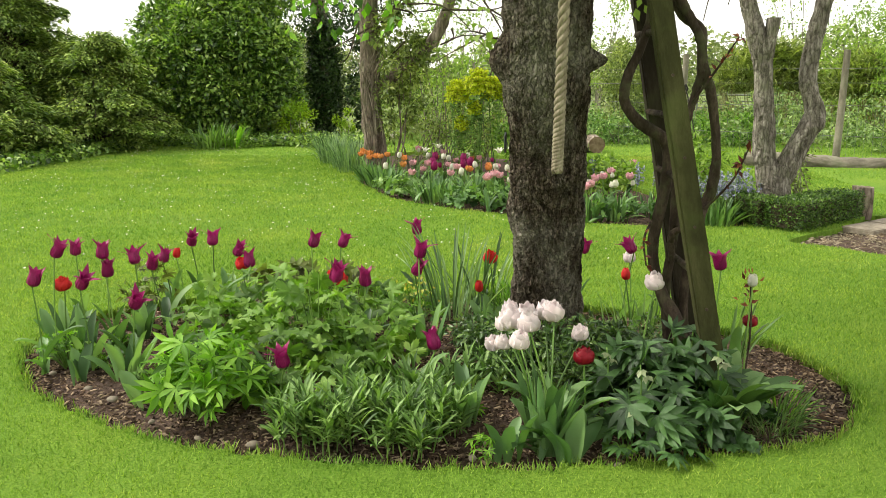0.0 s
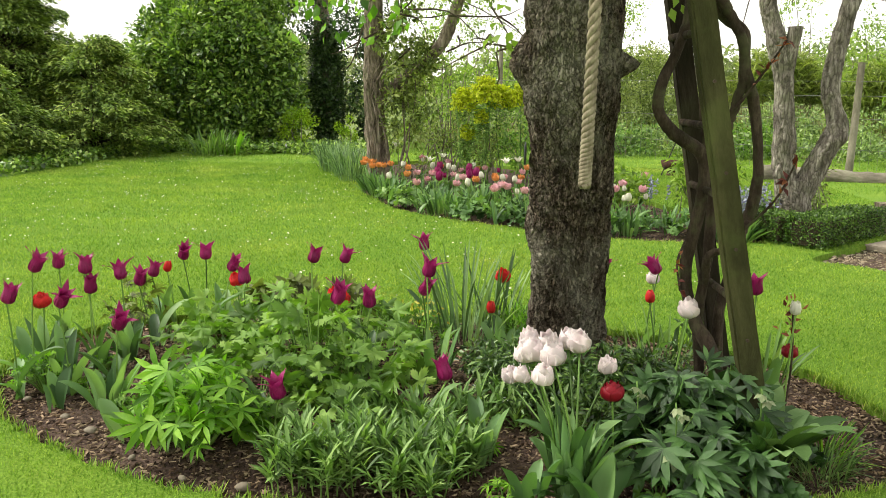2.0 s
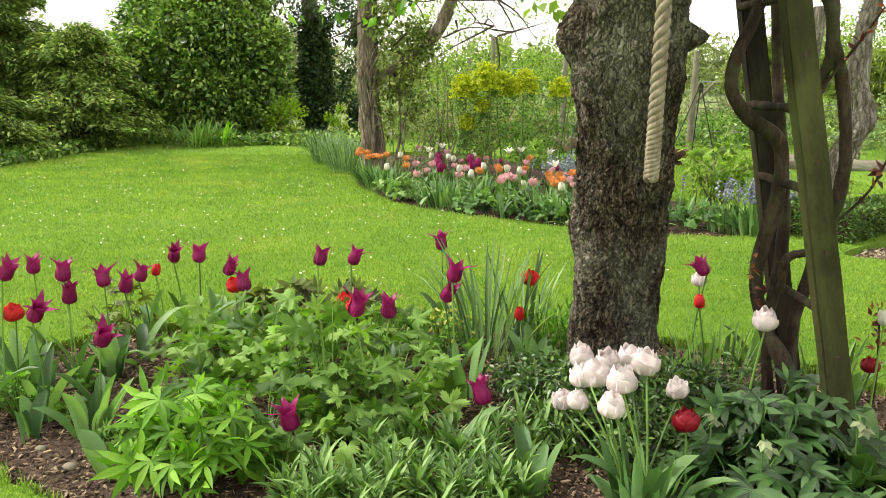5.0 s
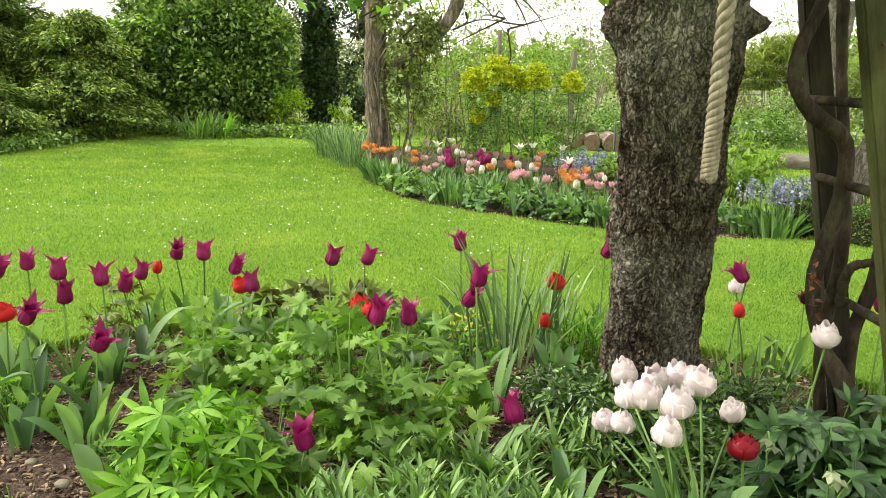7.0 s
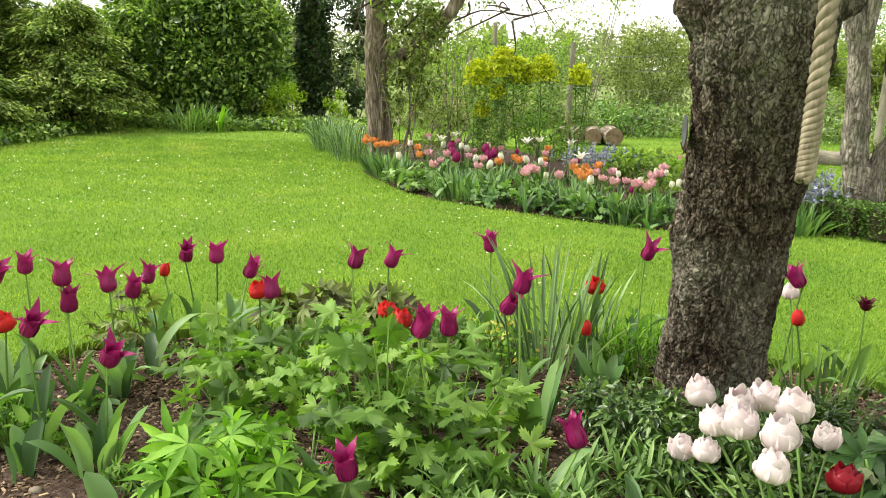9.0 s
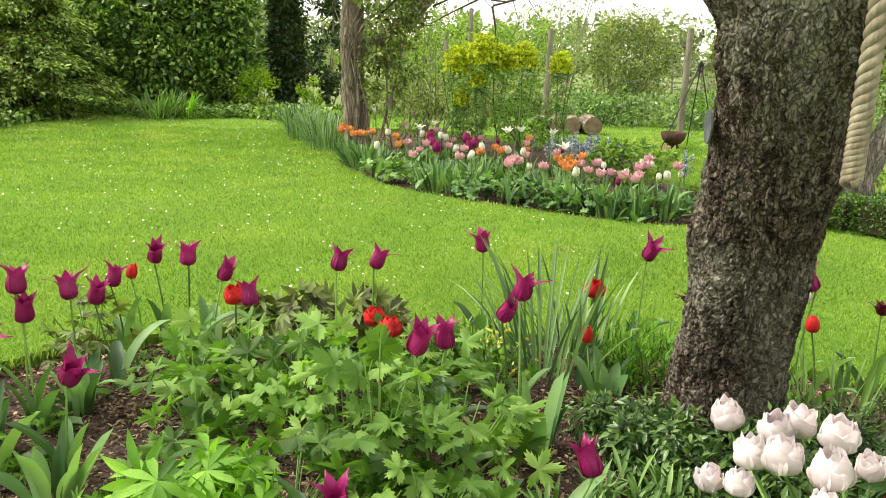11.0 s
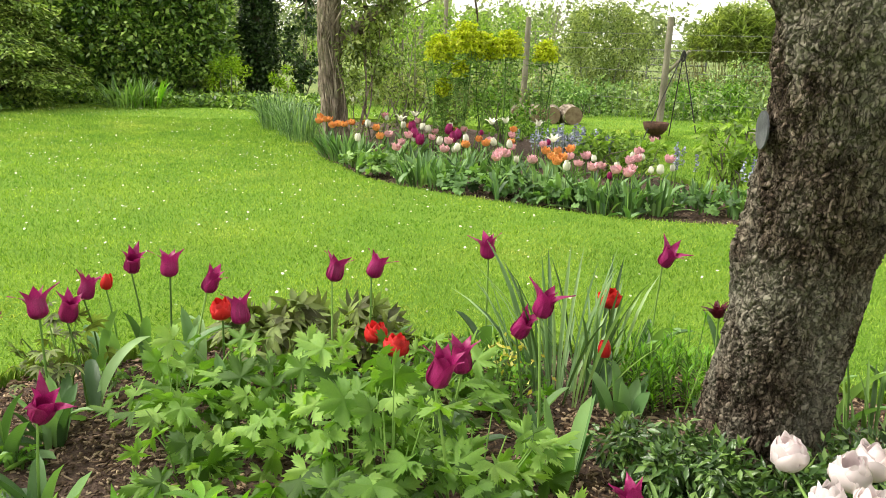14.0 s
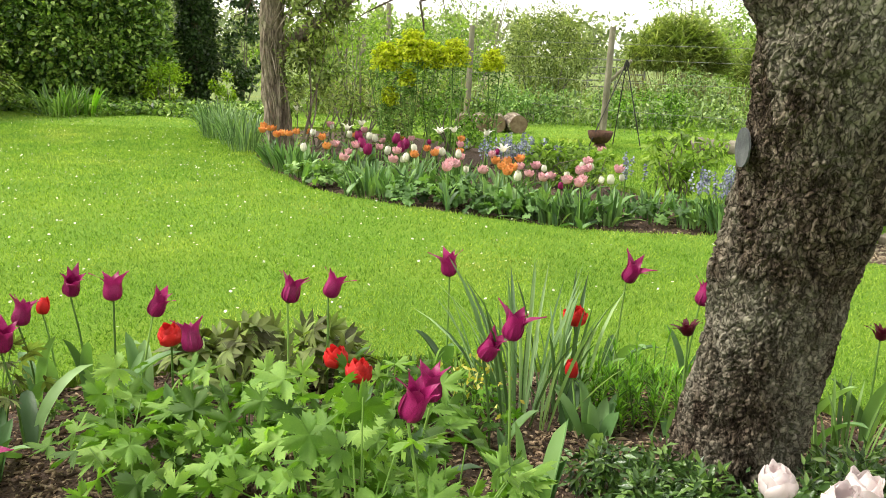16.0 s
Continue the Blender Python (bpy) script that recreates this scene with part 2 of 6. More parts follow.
IVY = leafy("ivy_leaf", (0.025, 0.06, 0.02), (0.05, 0.10, 0.03), (0.10, 0.17, 0.05), 0.35, 0.2, 20, 0.4)
CUT_WOOD = mottled("sawn_wood", (0.13, 0.085, 0.055), (0.2, 0.14, 0.095), (0.29, 0.215, 0.155), 14, 0.85)
FRESH = leafy("fresh_tree_leaf", (0.15, 0.26, 0.055), (0.23, 0.36, 0.08), (0.35, 0.47, 0.13), 0.5, 0.48, 20)
OLIVE = leafy("olive_leaf", (0.13, 0.185, 0.055), (0.24, 0.31, 0.1), (0.4, 0.46, 0.19), 0.5, 0.35, 20)
BRONZE = leafy("bronze_leaf", (0.10, 0.10, 0.035), (0.16, 0.2, 0.06), (0.25, 0.33, 0.11), 0.45, 0.25, 20)
REDLEAF = leafy("red_young_leaf", (0.15, 0.03, 0.03), (0.25, 0.05, 0.04), (0.33, 0.12, 0.06), 0.4, 0.25, 20)
EUPHORBIA_LEAF = leafy("yellow_green_leaf", (0.24, 0.40, 0.02), (0.34, 0.52, 0.03), (0.46, 0.62, 0.06), 0.5, 0.4, 20)
EUPHORBIA = leafy("acid_yellow_bract", (0.42, 0.5, 0.014), (0.58, 0.64, 0.022), (0.74, 0.76, 0.07), 0.5, 0.45, 20)
YELLOW = leafy("pale_yellow_bloom", (0.5, 0.45, 0.05), (0.65, 0.58, 0.12), (0.75, 0.7, 0.3), 0.5, 0.3, 20)
DRYGRASS = leafy("dry_grass", (0.2, 0.16, 0.08), (0.3, 0.25, 0.13), (0.4, 0.36, 0.2), 0.7, 0.2, 20)
BOX = leafy("box_leaf", (0.035, 0.09, 0.015), (0.08, 0.165, 0.028), (0.19, 0.31, 0.07), 0.4, 0.25, 20, 0.4)
# distance haze is put into this paler, greyer leaf colour
FARLEAF = leafy("hazed_far_foliage", (0.18, 0.23, 0.12), (0.27, 0.33, 0.18), (0.38, 0.43, 0.26), 0.7, 0.3, 20)
NETTLE = leafy("nettle_leaf", (0.14, 0.24, 0.09), (0.25, 0.36, 0.15), (0.4, 0.5, 0.26), 0.55, 0.35, 20)
DELPHINIUM = leafy("delphinium_leaf", (0.09, 0.2, 0.03), (0.17, 0.33, 0.055), (0.32, 0.49, 0.13), 0.5, 0.35, 30)
GERANIUM = leafy("geranium_leaf", (0.065, 0.15, 0.045), (0.11, 0.23, 0.065), (0.2, 0.35, 0.115), 0.5, 0.25, 30)
GLAUCOUS = leafy("glaucous_strap_leaf", (0.10, 0.19, 0.09), (0.18, 0.30, 0.155), (0.34, 0.47, 0.28), 0.45, 0.25, 14)
SAGE = leafy("felted_leaf", (0.075, 0.15, 0.055), (0.12, 0.22, 0.08), (0.2, 0.31, 0.14), 0.6, 0.2, 40, 0.2)
BLUE = leafy("bluebell_bloom", (0.23, 0.23, 0.58), (0.34, 0.34, 0.72), (0.47, 0.47, 0.82), 0.5, 0.3, 20)
WHITE_DAISY = leafy("daisy_white", (0.7, 0.7, 0.68), (0.78, 0.78, 0.76), (0.82, 0.82, 0.8), 0.6, 0.2, 20)
PURPLE = petal_mat("magenta_purple_petal", (0.15, 0.005, 0.05), (0.42, 0.022, 0.165), 0.4)
RED = petal_mat("scarlet_petal", (0.5, 0.01, 0.015), (0.72, 0.04, 0.035))
CRIMSON = petal_mat("crimson_petal", (0.16, 0.003, 0.012), (0.34, 0.008, 0.02))
MAROON = petal_mat("maroon_petal", (0.05, 0.004, 0.012), (0.12, 0.01, 0.025))
BLUSH = petal_mat("blush_white_petal", (0.83, 0.70, 0.705), (0.87, 0.82, 0.81), 0.5, 0.45)
PINK = petal_mat("rose_pink_petal", (0.74, 0.3, 0.37), (0.85, 0.6, 0.62))
ORANGE = petal_mat("orange_petal", (0.78, 0.24, 0.045), (0.84, 0.46, 0.17))
CREAM = petal_mat("cream_petal", (0.72, 0.7, 0.52), (0.82, 0.81, 0.74))
CREAM_GREEN = petal_mat("pale_green_sepal", (0.2, 0.26, 0.11), (0.4, 0.44, 0.27))
CENTRE = mottled("flower_centre", (0.1, 0.12, 0.02), (0.2, 0.22, 0.05), (0.3, 0.3, 0.1), 60)


# ---- mesh tools ----
rng = np.random.default_rng(7)


def unit(a):
    return a / np.maximum(np.linalg.norm(a, axis=-1, keepdims=True), 1e-9)


class Geo:
    def __init__(self):
        self.v, self.tri, self.quad, self.count = [], [], [], 0

    def add(self, v, f):
        v, f = np.asarray(v, float).reshape(-1, 3), np.asarray(f, int)
        self.v.append(v)
        (self.tri if f.shape[1] == 3 else self.quad).append(f + self.count)
        self.count += len(v)
        return self

    def spread(self, shape, faces, p, d, n, s):
        """Copies of a small shape (side, along, up) at p, along d, facing n, of size s."""
        p, d, n = np.asarray(p, float), unit(np.asarray(d, float)), np.asarray(n, float)
        side = unit(np.cross(d, n))
        up = np.cross(side, d)
        s = np.asarray(s, float)
        s = np.repeat(s[:, None], 3, 1) if s.ndim == 1 else s
        t = np.asarray(shape, float)
        v = (p[:, None] + (t[None, :, 0:1] * s[:, None, 0:1]) * side[:, None]
             + (t[None, :, 1:2] * s[:, None, 1:2]) * d[:, None] + (t[None, :, 2:3] * s[:, None, 2:3]) * up[:, None])
        f = np.asarray(faces, int)
        f = (f[None] + (np.arange(len(p)) * len(t))[:, None, None]).reshape(-1, f.shape[1])
        return self.add(v, f)

    def ribbons(self, p, az, length, width, lean, droop, rows=5, fold=0.25, taper=0.55, twist=0.0):
        """Long leaves from p: lean and droop are angles from upright at the base and added by the tip."""
        n = len(p)
        s = np.linspace(0, 1, rows + 1)
        ang = lean[:, None] + droop[:, None] * s[None] ** 1.5
        step = length[:, None] / rows
        h = np.concatenate([np.zeros((n, 1)), np.cumsum(np.sin(ang[:, :-1]) * step, 1)], 1)
        z = np.concatenate([np.zeros((n, 1)), np.cumsum(np.cos(ang[:, :-1]) * step, 1)], 1)
        out = np.stack([np.cos(az), np.sin(az), 0 * az], -1)
        turn = az[:, None] + np.pi / 2 + twist * s[None] * np.sign(np.sin(az * 7))[:, None]
        side = np.stack([np.cos(turn), np.sin(turn), 0 * turn], -1)
        mid = p[:, None] + out[:, None] * h[..., None]
        mid[..., 2] += z
        prof = np.where(s < taper, 0.45 + 0.55 * (s / taper), np.sqrt(np.clip(1 - ((s - taper) / (1 - taper)) ** 2, 0, 1)))
        prof[-1] = 0.02
        w = width[:, None] * 0.5 * prof[None]
        nor = np.stack([-np.cos(ang) * np.cos(az)[:, None], -np.cos(ang) * np.sin(az)[:, None], np.sin(ang)], -1)
        lift = nor * (w * fold * 2)[..., None]
        v = np.stack([mid - side * w[..., None] + lift, mid, mid + side * w[..., None] + lift], 2)
        f = []
        for r in range(rows):
            for c in range(2):
                a = r * 3 + c
                f.append((a, a + 1, a + 4, a + 3))
        f = np.array(f)
        f = (f[None] + (np.arange(n) * 3 * (rows + 1))[:, None, None]).reshape(-1, 4)
        return self.add(v, f)

    def tube(self, pts, radii, sides=8, cap=True):
        pts, radii = np.asarray(pts, float), np.asarray(radii, float) * np.ones(len(pts))
        d = unit(np.gradient(pts, axis=0))
        ref = np.array([0, 0, 1.0]) if abs(d[0][2]) < 0.9 else np.array([0, 1.0, 0])
        a = np.linspace(0, 2 * np.pi, sides, endpoint=False)
        rings = []
        side = unit(np.cross(d[0], ref))
        for i in range(len(pts)):
            side = unit(side - d[i] * np.dot(side, d[i]))
            up = np.cross(d[i], side)
            rings.append(pts[i] + radii[i] * (np.cos(a)[:, None] * side + np.sin(a)[:, None] * up))
        v = np.concatenate(rings)
        f = [(i * sides + j, i * sides + (j + 1) % sides, (i + 1) * sides + (j + 1) % sides, (i + 1) * sides + j)
             for i in range(len(pts) - 1) for j in range(sides)]
        self.add(v, f)
        if cap:
            k = len(pts) - 1
            self.add(np.concatenate([rings[k], pts[k:k + 1]]), [(j, (j + 1) % sides, sides) for j in range(sides)])
            self.add(np.concatenate([rings[0], pts[0:1]]), [((j + 1) % sides, j, sides) for j in range(sides)])
        return self

    def mesh(self, name, material, smooth=True):
        me = bpy.data.meshes.new(name)
        v = np.concatenate(self.v)
        tri = np.concatenate(self.tri) if self.tri else np.zeros((0, 3), int)
        quad = np.concatenate(self.quad) if self.quad else np.zeros((0, 4), int)
        me.vertices.add(len(v))
        me.vertices.foreach_set("co", v.astype(np.float32).ravel())
        me.loops.add(tri.size + quad.size)
        me.loops.foreach_set("vertex_index", np.concatenate([tri.ravel(), quad.ravel()]).astype(np.int32))
        me.polygons.add(len(tri) + len(quad))
        starts = np.concatenate([np.arange(len(tri)) * 3, tri.size + np.arange(len(quad)) * 4]).astype(np.int32)
        me.polygons.foreach_set("loop_start", starts)
        me.polygons.foreach_set("use_smooth", np.full(len(starts), smooth))
        me.update(calc_edges=True)
        me.materials.append(material)
        return me

    def ob(self, name, material, parent=None, label="", smooth=True):
        return place(name, self.mesh(name, material, smooth), parent, label)


def place(name, mesh, parent=None, label="", m=None):
    o = new(name, mesh)
    if parent:
        o.parent = parent
    if m is not None:
        o.matrix_basis = m
    if label:
        o["label"] = label
    return o


def part(name, bm, material, parent, label="", smooth=False):
    me = bpy.data.meshes.new(name)
    bm.to_mesh(me)
    bm.free()
    me.materials.append(material)
    if smooth:
        me.polygons.foreach_set("use_smooth", np.full(len(me.polygons), True))
    return place(name, me, parent, label)


def thing(name, x, y, z, label, category, group="", kind=""):
    o = new(name)
    o.empty_display_size = 0.1
    o.location = (x, y, z)
    return tagged(o, label, category, group, kind)


def curve_points(pts, n=24):
    """A smooth line through the points."""
    p = np.asarray(pts, float)
    p = np.concatenate([[2 * p[0] - p[1]], p, [2 * p[-1] - p[-2]]])
    out = []
    for t in np.linspace(0, len(p) - 3 - 1e-6, n):
        i = int(t)
        u = t - i
        a, b, c, d = p[i], p[i + 1], p[i + 2], p[i + 3]
        out.append(0.5 * (2 * b + (c - a) * u + (2 * a - 5 * b + 4 * c - d) * u * u + (3 * b - a - 3 * c + d) * u ** 3))
    return np.array(out)


def inside(poly, x, y):
    hit = np.zeros(len(x), bool)
    for (x1, y1), (x2, y2) in zip(poly, np.roll(poly, -1, 0)):
        hit ^= ((y1 > y) != (y2 > y)) & (x < (x2 - x1) * (y - y1) / (y2 - y1 + 1e-12) + x1)
    return hit


def closed(points, n):
    p = np.array(points + points[:3])
    return curve_points(p, n)[n // len(p):][:int(n * (len(points)) / (len(p) - 1))]


def ball(n):
    return unit(rng.normal(size=(n, 3)))


LEAF = [(0, 0, 0), (0.5, 0.42, 0.1), (0, 0.5, -0.02), (0, 1, -0.06), (-0.5, 0.42, 0.1)]
LEAF_F = [(0, 1, 2), (1, 3, 2), (0, 2, 4), (2, 3, 4)]
BLADE = [(-0.5, 0, 0), (0.5, 0, 0), (0, 1, 0)]


def lobed(lobes, teeth, depth, spread_deg=300):
    """A palmate leaf with toothed lobes, stalk end at the origin, about one long."""
    a = np.linspace(-radians(spread_deg) / 2, radians(spread_deg) / 2, lobes * teeth * 2 + 1)
    u = (a / radians(spread_deg) + 0.5) * lobes
    f = np.abs((u % 1) - 0.5) * 2
    r = 1 - depth * f ** 1.4 - 0.2 * ((np.arange(len(a)) % 2) == 0)
    r *= 0.75 + 0.25 * np.cos(a * 0.6)
    v = [(0, 0.35, 0)] + [(0.6 * q * math.sin(t), 0.35 + 0.65 * q * math.cos(t), 0.14 * q * math.cos(t * lobes) - 0.12 * q * q) for t, q in zip(a, r)]
    return v, [(0, i, i + 1) for i in range(1, len(v) - 1)]


# ---- ground ----
BED = [(-1.97, 6.2), (-1.84, 5.85), (-1.59, 5.54), (-1.24, 5.29), (-0.85, 5.08), (-0.47, 4.99), (-0.08, 4.93), (0.33, 4.92), (0.62, 4.94),
       (1.01, 5.04), (1.35, 5.13), (1.64, 5.26), (1.84, 5.54), (1.9, 5.85), (1.82, 6.25), (1.55, 6.62), (1.1, 6.9), (0.6, 7.08), (0.0, 7.2),
       (-0.6, 7.25), (-1.2, 7.15), (-1.7, 6.9), (-1.96, 6.55)]
BORDER = [(-1.95, 14.6), (-1.65, 13.95), (-1.33, 12.5), (-1.1, 11.97), (-0.78, 11.25), (-0.32, 10.75), (0.09, 10.44), (0.5, 10.13),
          (0.94, 9.87), (1.45, 9.66), (2.1, 9.6), (2.62, 9.72), (2.66, 10.4), (2.3, 11.3), (1.95, 12.4), (1.55, 13.6), (1.2, 15.0), (0.0, 16.5), (-1.6, 16.6)]
PATH_BED = [(2.72, 9.02), (2.95, 8.75), (3.3, 8.4), (4.0, 8.1), (5.5, 7.9), (6.2, 8.4), (5.2, 9.6), (4.0, 10.2), (3.75, 10.12), (3.5, 9.72)]
bed_line, border_line, path_line = closed(BED, 220), closed(BORDER, 200), closed(PATH_BED, 120)
for line in (bed_line, border_line):
    line += 0.012 * rng.normal(size=line.shape)


def sheet_with_holes(name, outer, holes, z, skirt, material):
    bm = bmesh.new()
    edges, rims = [], []
    for loop in [outer] + holes:
        vs = [bm.verts.new((x, y, z)) for x, y in loop]
        rims.append(vs)
        edges += [bm.edges.new((vs[i], vs[(i + 1) % len(vs)])) for i in range(len(vs))]
    bmesh.ops.triangle_fill(bm, edges=edges, use_beauty=True, use_dissolve=False)
    for vs in rims[1:]:
        low = [bm.verts.new((v.co.x, v.co.y, z - skirt)) for v in vs]
        for i in range(len(vs)):
            j = (i + 1) % len(vs)
            bm.faces.new((vs[i], vs[j], low[j], low[i]))
    bmesh.ops.recalc_face_normals(bm, faces=bm.faces)
    return part(name, bm, material, None)


bm = bmesh.new()
bmesh.ops.create_grid(bm, x_segments=80, y_segments=80, size=900)
for v in bm.verts:
    far = max(0.0, math.hypot(v.co.x, v.co.y) - 60)
    v.co.z = -0.09 + far * 0.004 * noise.noise(v.co * 0.006)
ground = part("ground", bm, FIELD, None)
tagged(ground, "rough pale green meadow beyond the garden", "ground", "", "structure")
lawn = sheet_with_holes("lawn", [(-16, -6), (9, -6), (9, 19), (3, 21), (-16, 24)], [bed_line, border_line, path_line], 0.0, 0.07, LAWN)
tagged(lawn, "mown bright green lawn dotted with daisies", "lawn", "", "structure")


def soil_sheet(name, line, rise, material, label):
    c = line.mean(0)
    g = Geo()
    rows, k = 14, len(line)
    v = []
    for r in range(rows + 1):
        f = r / rows
        p = line * 1.002 * (1 - f) + c * f if r else line
        z = -0.055 + rise * (1 - (1 - f) ** 2.5)
        for q in p:
            v.append((q[0], q[1], z + 0.012 * noise.noise(Vector((q[0] * 6, q[1] * 6, 0)))))
    f = [(r * k + j, r * k + (j + 1) % k, (r + 1) * k + (j + 1) % k, (r + 1) * k + j) for r in range(rows) for j in range(k)]
    g.add(v, f)
    return tagged(g.ob(name, material), label, "soil", "", "structure")


soil_sheet("flower_bed_soil", bed_line, 0.09, SOIL, "dark brown bark mulch soil of the island bed")
soil_sheet("border_soil", border_line, 0.07, SOIL, "dark brown soil of the long curved border")
soil_sheet("gravel_path_base", path_line, 0.04, SOIL, "brown gravel and mulch path base")


def fill(poly, n, box):
    x, y = rng.uniform(box[0], box[1], n), rng.uniform(box[2], box[3], n)
    k = inside(poly, x, y)
    return x[k], y[k]


def soil_height(line, x, y, rise):
    c = line.mean(0)
    d = np.min(np.hypot(line[None, ::4, 0] - x[:, None], line[None, ::4, 1] - y[:, None]), 1)
    f = d / np.maximum(d + np.hypot(x - c[0], y - c[1]), 1e-6)
    return -0.055 + rise * (1 - (1 - f) ** 2.5)


def chips(name, line, rise, n, size, material, label, box):
    x, y = fill(line, n, box)
    k = len(x)
    cube = [(-.3, -.5, -.5), (.5, -.3, -.5), (.15, .5, -.5), (-.5, .2, -.5), (-.2, -.4, .5), (.35, -.25, .5), (.1, .35, .5), (-.35, .15, .3)]
    cf = [(3, 2, 1, 0), (4, 5, 6, 7), (0, 1, 5, 4), (1, 2, 6, 5), (2, 3, 7, 6), (3, 0, 4, 7)]
    d = rng.normal(size=(k, 3)) * (1, 1, 0.25)
    nn = np.array([0, 0, 1.0]) + 0.45 * rng.normal(size=(k, 3))
    s = np.stack([rng.uniform(0.25, 0.9, k), rng.uniform(0.5, 2.4, k) ** 1.1, rng.uniform(0.12, 0.4, k)], -1) * size * rng.uniform(0.5, 1.25, (k, 1))
    p = np.stack([x, y, soil_height(line, x, y, rise) + rng.uniform(0.0, 0.012, k)], -1)
    o = Geo().spread(cube, cf, p, d, nn, s).ob(name, material, None, "", False)
    return tagged(o, label, "mulch", "", "stuff")


chips("bark_chips", bed_line, 0.09, 46000, 0.0145, CHIP, "brown shredded bark chips over the island bed", (-2, 1.9, 4.9, 7.3))
chips("border_chips", border_line, 0.07, 9000, 0.02, CHIP, "brown bark chips along the border", (-2, 2.7, 9.5, 13))
chips("path_gravel", path_line, 0.04, 16000, 0.022, GRAVEL, "pale brown gravel and chippings of the path", (2.6, 6.3, 7.8, 10.4))
bm = bmesh.new()
for x, y, w, h, a in ((3.35, 9.55, 0.42, 0.3, 20),):
    r = bmesh.ops.create_cube(bm, size=1)
    bmesh.ops.transform(bm, matrix=Matrix.LocRotScale((0, 0, 0), None, (w, h, 0.05)), verts=r["verts"])
bmesh.ops.bevel(bm, geom=bm.edges[:], offset=0.008, segments=2, affect="EDGES")
slab = part("paving_slab", bm, SLAB, None)
tagged(slab, "worn buff stone paving slab in the gravel path", "paving slab", "slabs of the path")
slab.matrix_basis = pose(3.6, 9.62, -0.015, 0, 0, 38)
copy_thing(slab, pose(3.95, 9.9, -0.015, 0, 0, 40))
copy_thing(slab, pose(3.95, 9.45, -0.013, 0, 0, 37))

# grass blades
x = np.concatenate([rng.uniform(-4.8, 4.6, 800000), rng.uniform(-8, 4.6, 480000), rng.uniform(-8, 7, 60000)])
y = np.concatenate([rng.uniform(0.4, 9.6, 800000), 4.6 + 11.5 * rng.uniform(0, 1, 480000) ** 1.1, rng.uniform(13, 19, 60000)])
chance = np.concatenate([np.clip((9.6 - y[:800000]) / 4, 0, 1) * np.clip((y[:800000] - 0.4) / 3.2, 0, 1) * np.clip((4.8 - np.abs(x[:800000])) / 2.2, 0, 1), np.clip((y[800000:1280000] - 4.6) / 4, 0, 1), np.ones(60000)])
keep = ~(inside(bed_line, x, y) | inside(border_line, x, y) | inside(path_line, x, y))
keep &= ~((x < -6.4) & (y > 13.5)) & (rng.uniform(size=len(x)) < chance)
x, y = x[keep], y[keep]
k = len(x)
far = np.clip((y - 5) / 9, 0, 1)
hgt = rng.uniform(0.009, 0.025, k) * (1 + 0.5 * far)
d = np.stack([rng.normal(0, 0.55, k), rng.normal(0, 0.55, k), np.ones(k)], -1)
s = np.stack([rng.uniform(0.0022, 0.0045, k) * (1 + 2.0 * far), hgt, hgt], -1)
grass = Geo().spread(BLADE, [(0, 1, 2)], np.stack([x, y, np.zeros(k) - 0.002], -1), d, np.stack([rng.normal(size=k), rng.normal(size=k), 0.2 * np.ones(k)], -1), s).ob("grass", GRASS)
tagged(grass, "short bright green mown grass blades of the lawn", "grass", "", "stuff")

# long grass lips round the beds
lip = np.concatenate([np.repeat(bed_line, 26, 0), np.repeat(border_line[10:110], 16, 0)])
k = len(lip)
lip = lip + rng.normal(0, 0.018, lip.shape)
dry = Geo().ribbons(np.c_[lip[::5], np.full(len(lip[::5]), -0.03)], rng.uniform(0, 6.28, len(lip[::5])), rng.uniform(0.02, 0.045, len(lip[::5])), np.full(len(lip[::5]), 0.005), rng.uniform(0.2, 1.2, len(lip[::5])), rng.uniform(0, 0.8, len(lip[::5])), 2, 0.1).ob("dry_edge_grass", DRYGRASS)
tagged(dry, "yellowed grass along the cut bed edges", "grass", "", "stuff")
edge = Geo().ribbons(np.c_[lip, np.full(k, -0.02)], rng.uniform(0, 6.28, k), rng.uniform(0.03, 0.055, k), np.full(k, 0.005), rng.uniform(0.1, 0.9, k), rng.uniform(0, 0.8, k), 2, 0.1).ob("edge_grass", GRASS)
tagged(edge, "slightly longer grass hanging over the bed edges", "grass", "", "stuff")

# daisies
n = 1900
x, y = rng.uniform(-7.5, 2.2, n), 7.4 + 10 * rng.uniform(0, 1, n) ** 0.9
keep = ~(inside(bed_line, x, y) | inside(border_line, x, y)) & ~((x < -6) & (y > 13.5)) & (np.abs(x + 0.9) < 0.62 * (y - 2))
keep &= (x < 0.6) | (rng.uniform(size=n) < 0.25)
x, y = x[keep], y[keep]
disc = [(0, 0, 0.15)] + [(math.cos(a) * (1 if i % 2 else 0.75), math.sin(a) * (1 if i % 2 else 0.75), 0) for i, a in enumerate(np.linspace(0, 2 * math.pi, 12, endpoint=False))]
df = [(0, i, i % 12 + 1) for i in range(1, 13)]
k = len(x)
daisies = Geo().spread(disc, df, np.c_[x, y, rng.uniform(0.025, 0.04, k)], np.c_[np.ones(k), rng.normal(0, 0.3, (k, 2))], np.c_[rng.normal(0, 0.35, k), rng.normal(-0.35, 0.35, k), np.ones(k)], rng.uniform(0.004, 0.0105, k)).ob("daisies", WHITE_DAISY)
tagged(daisies, "small white daisies scattered in the lawn", "daisies", "", "stuff")


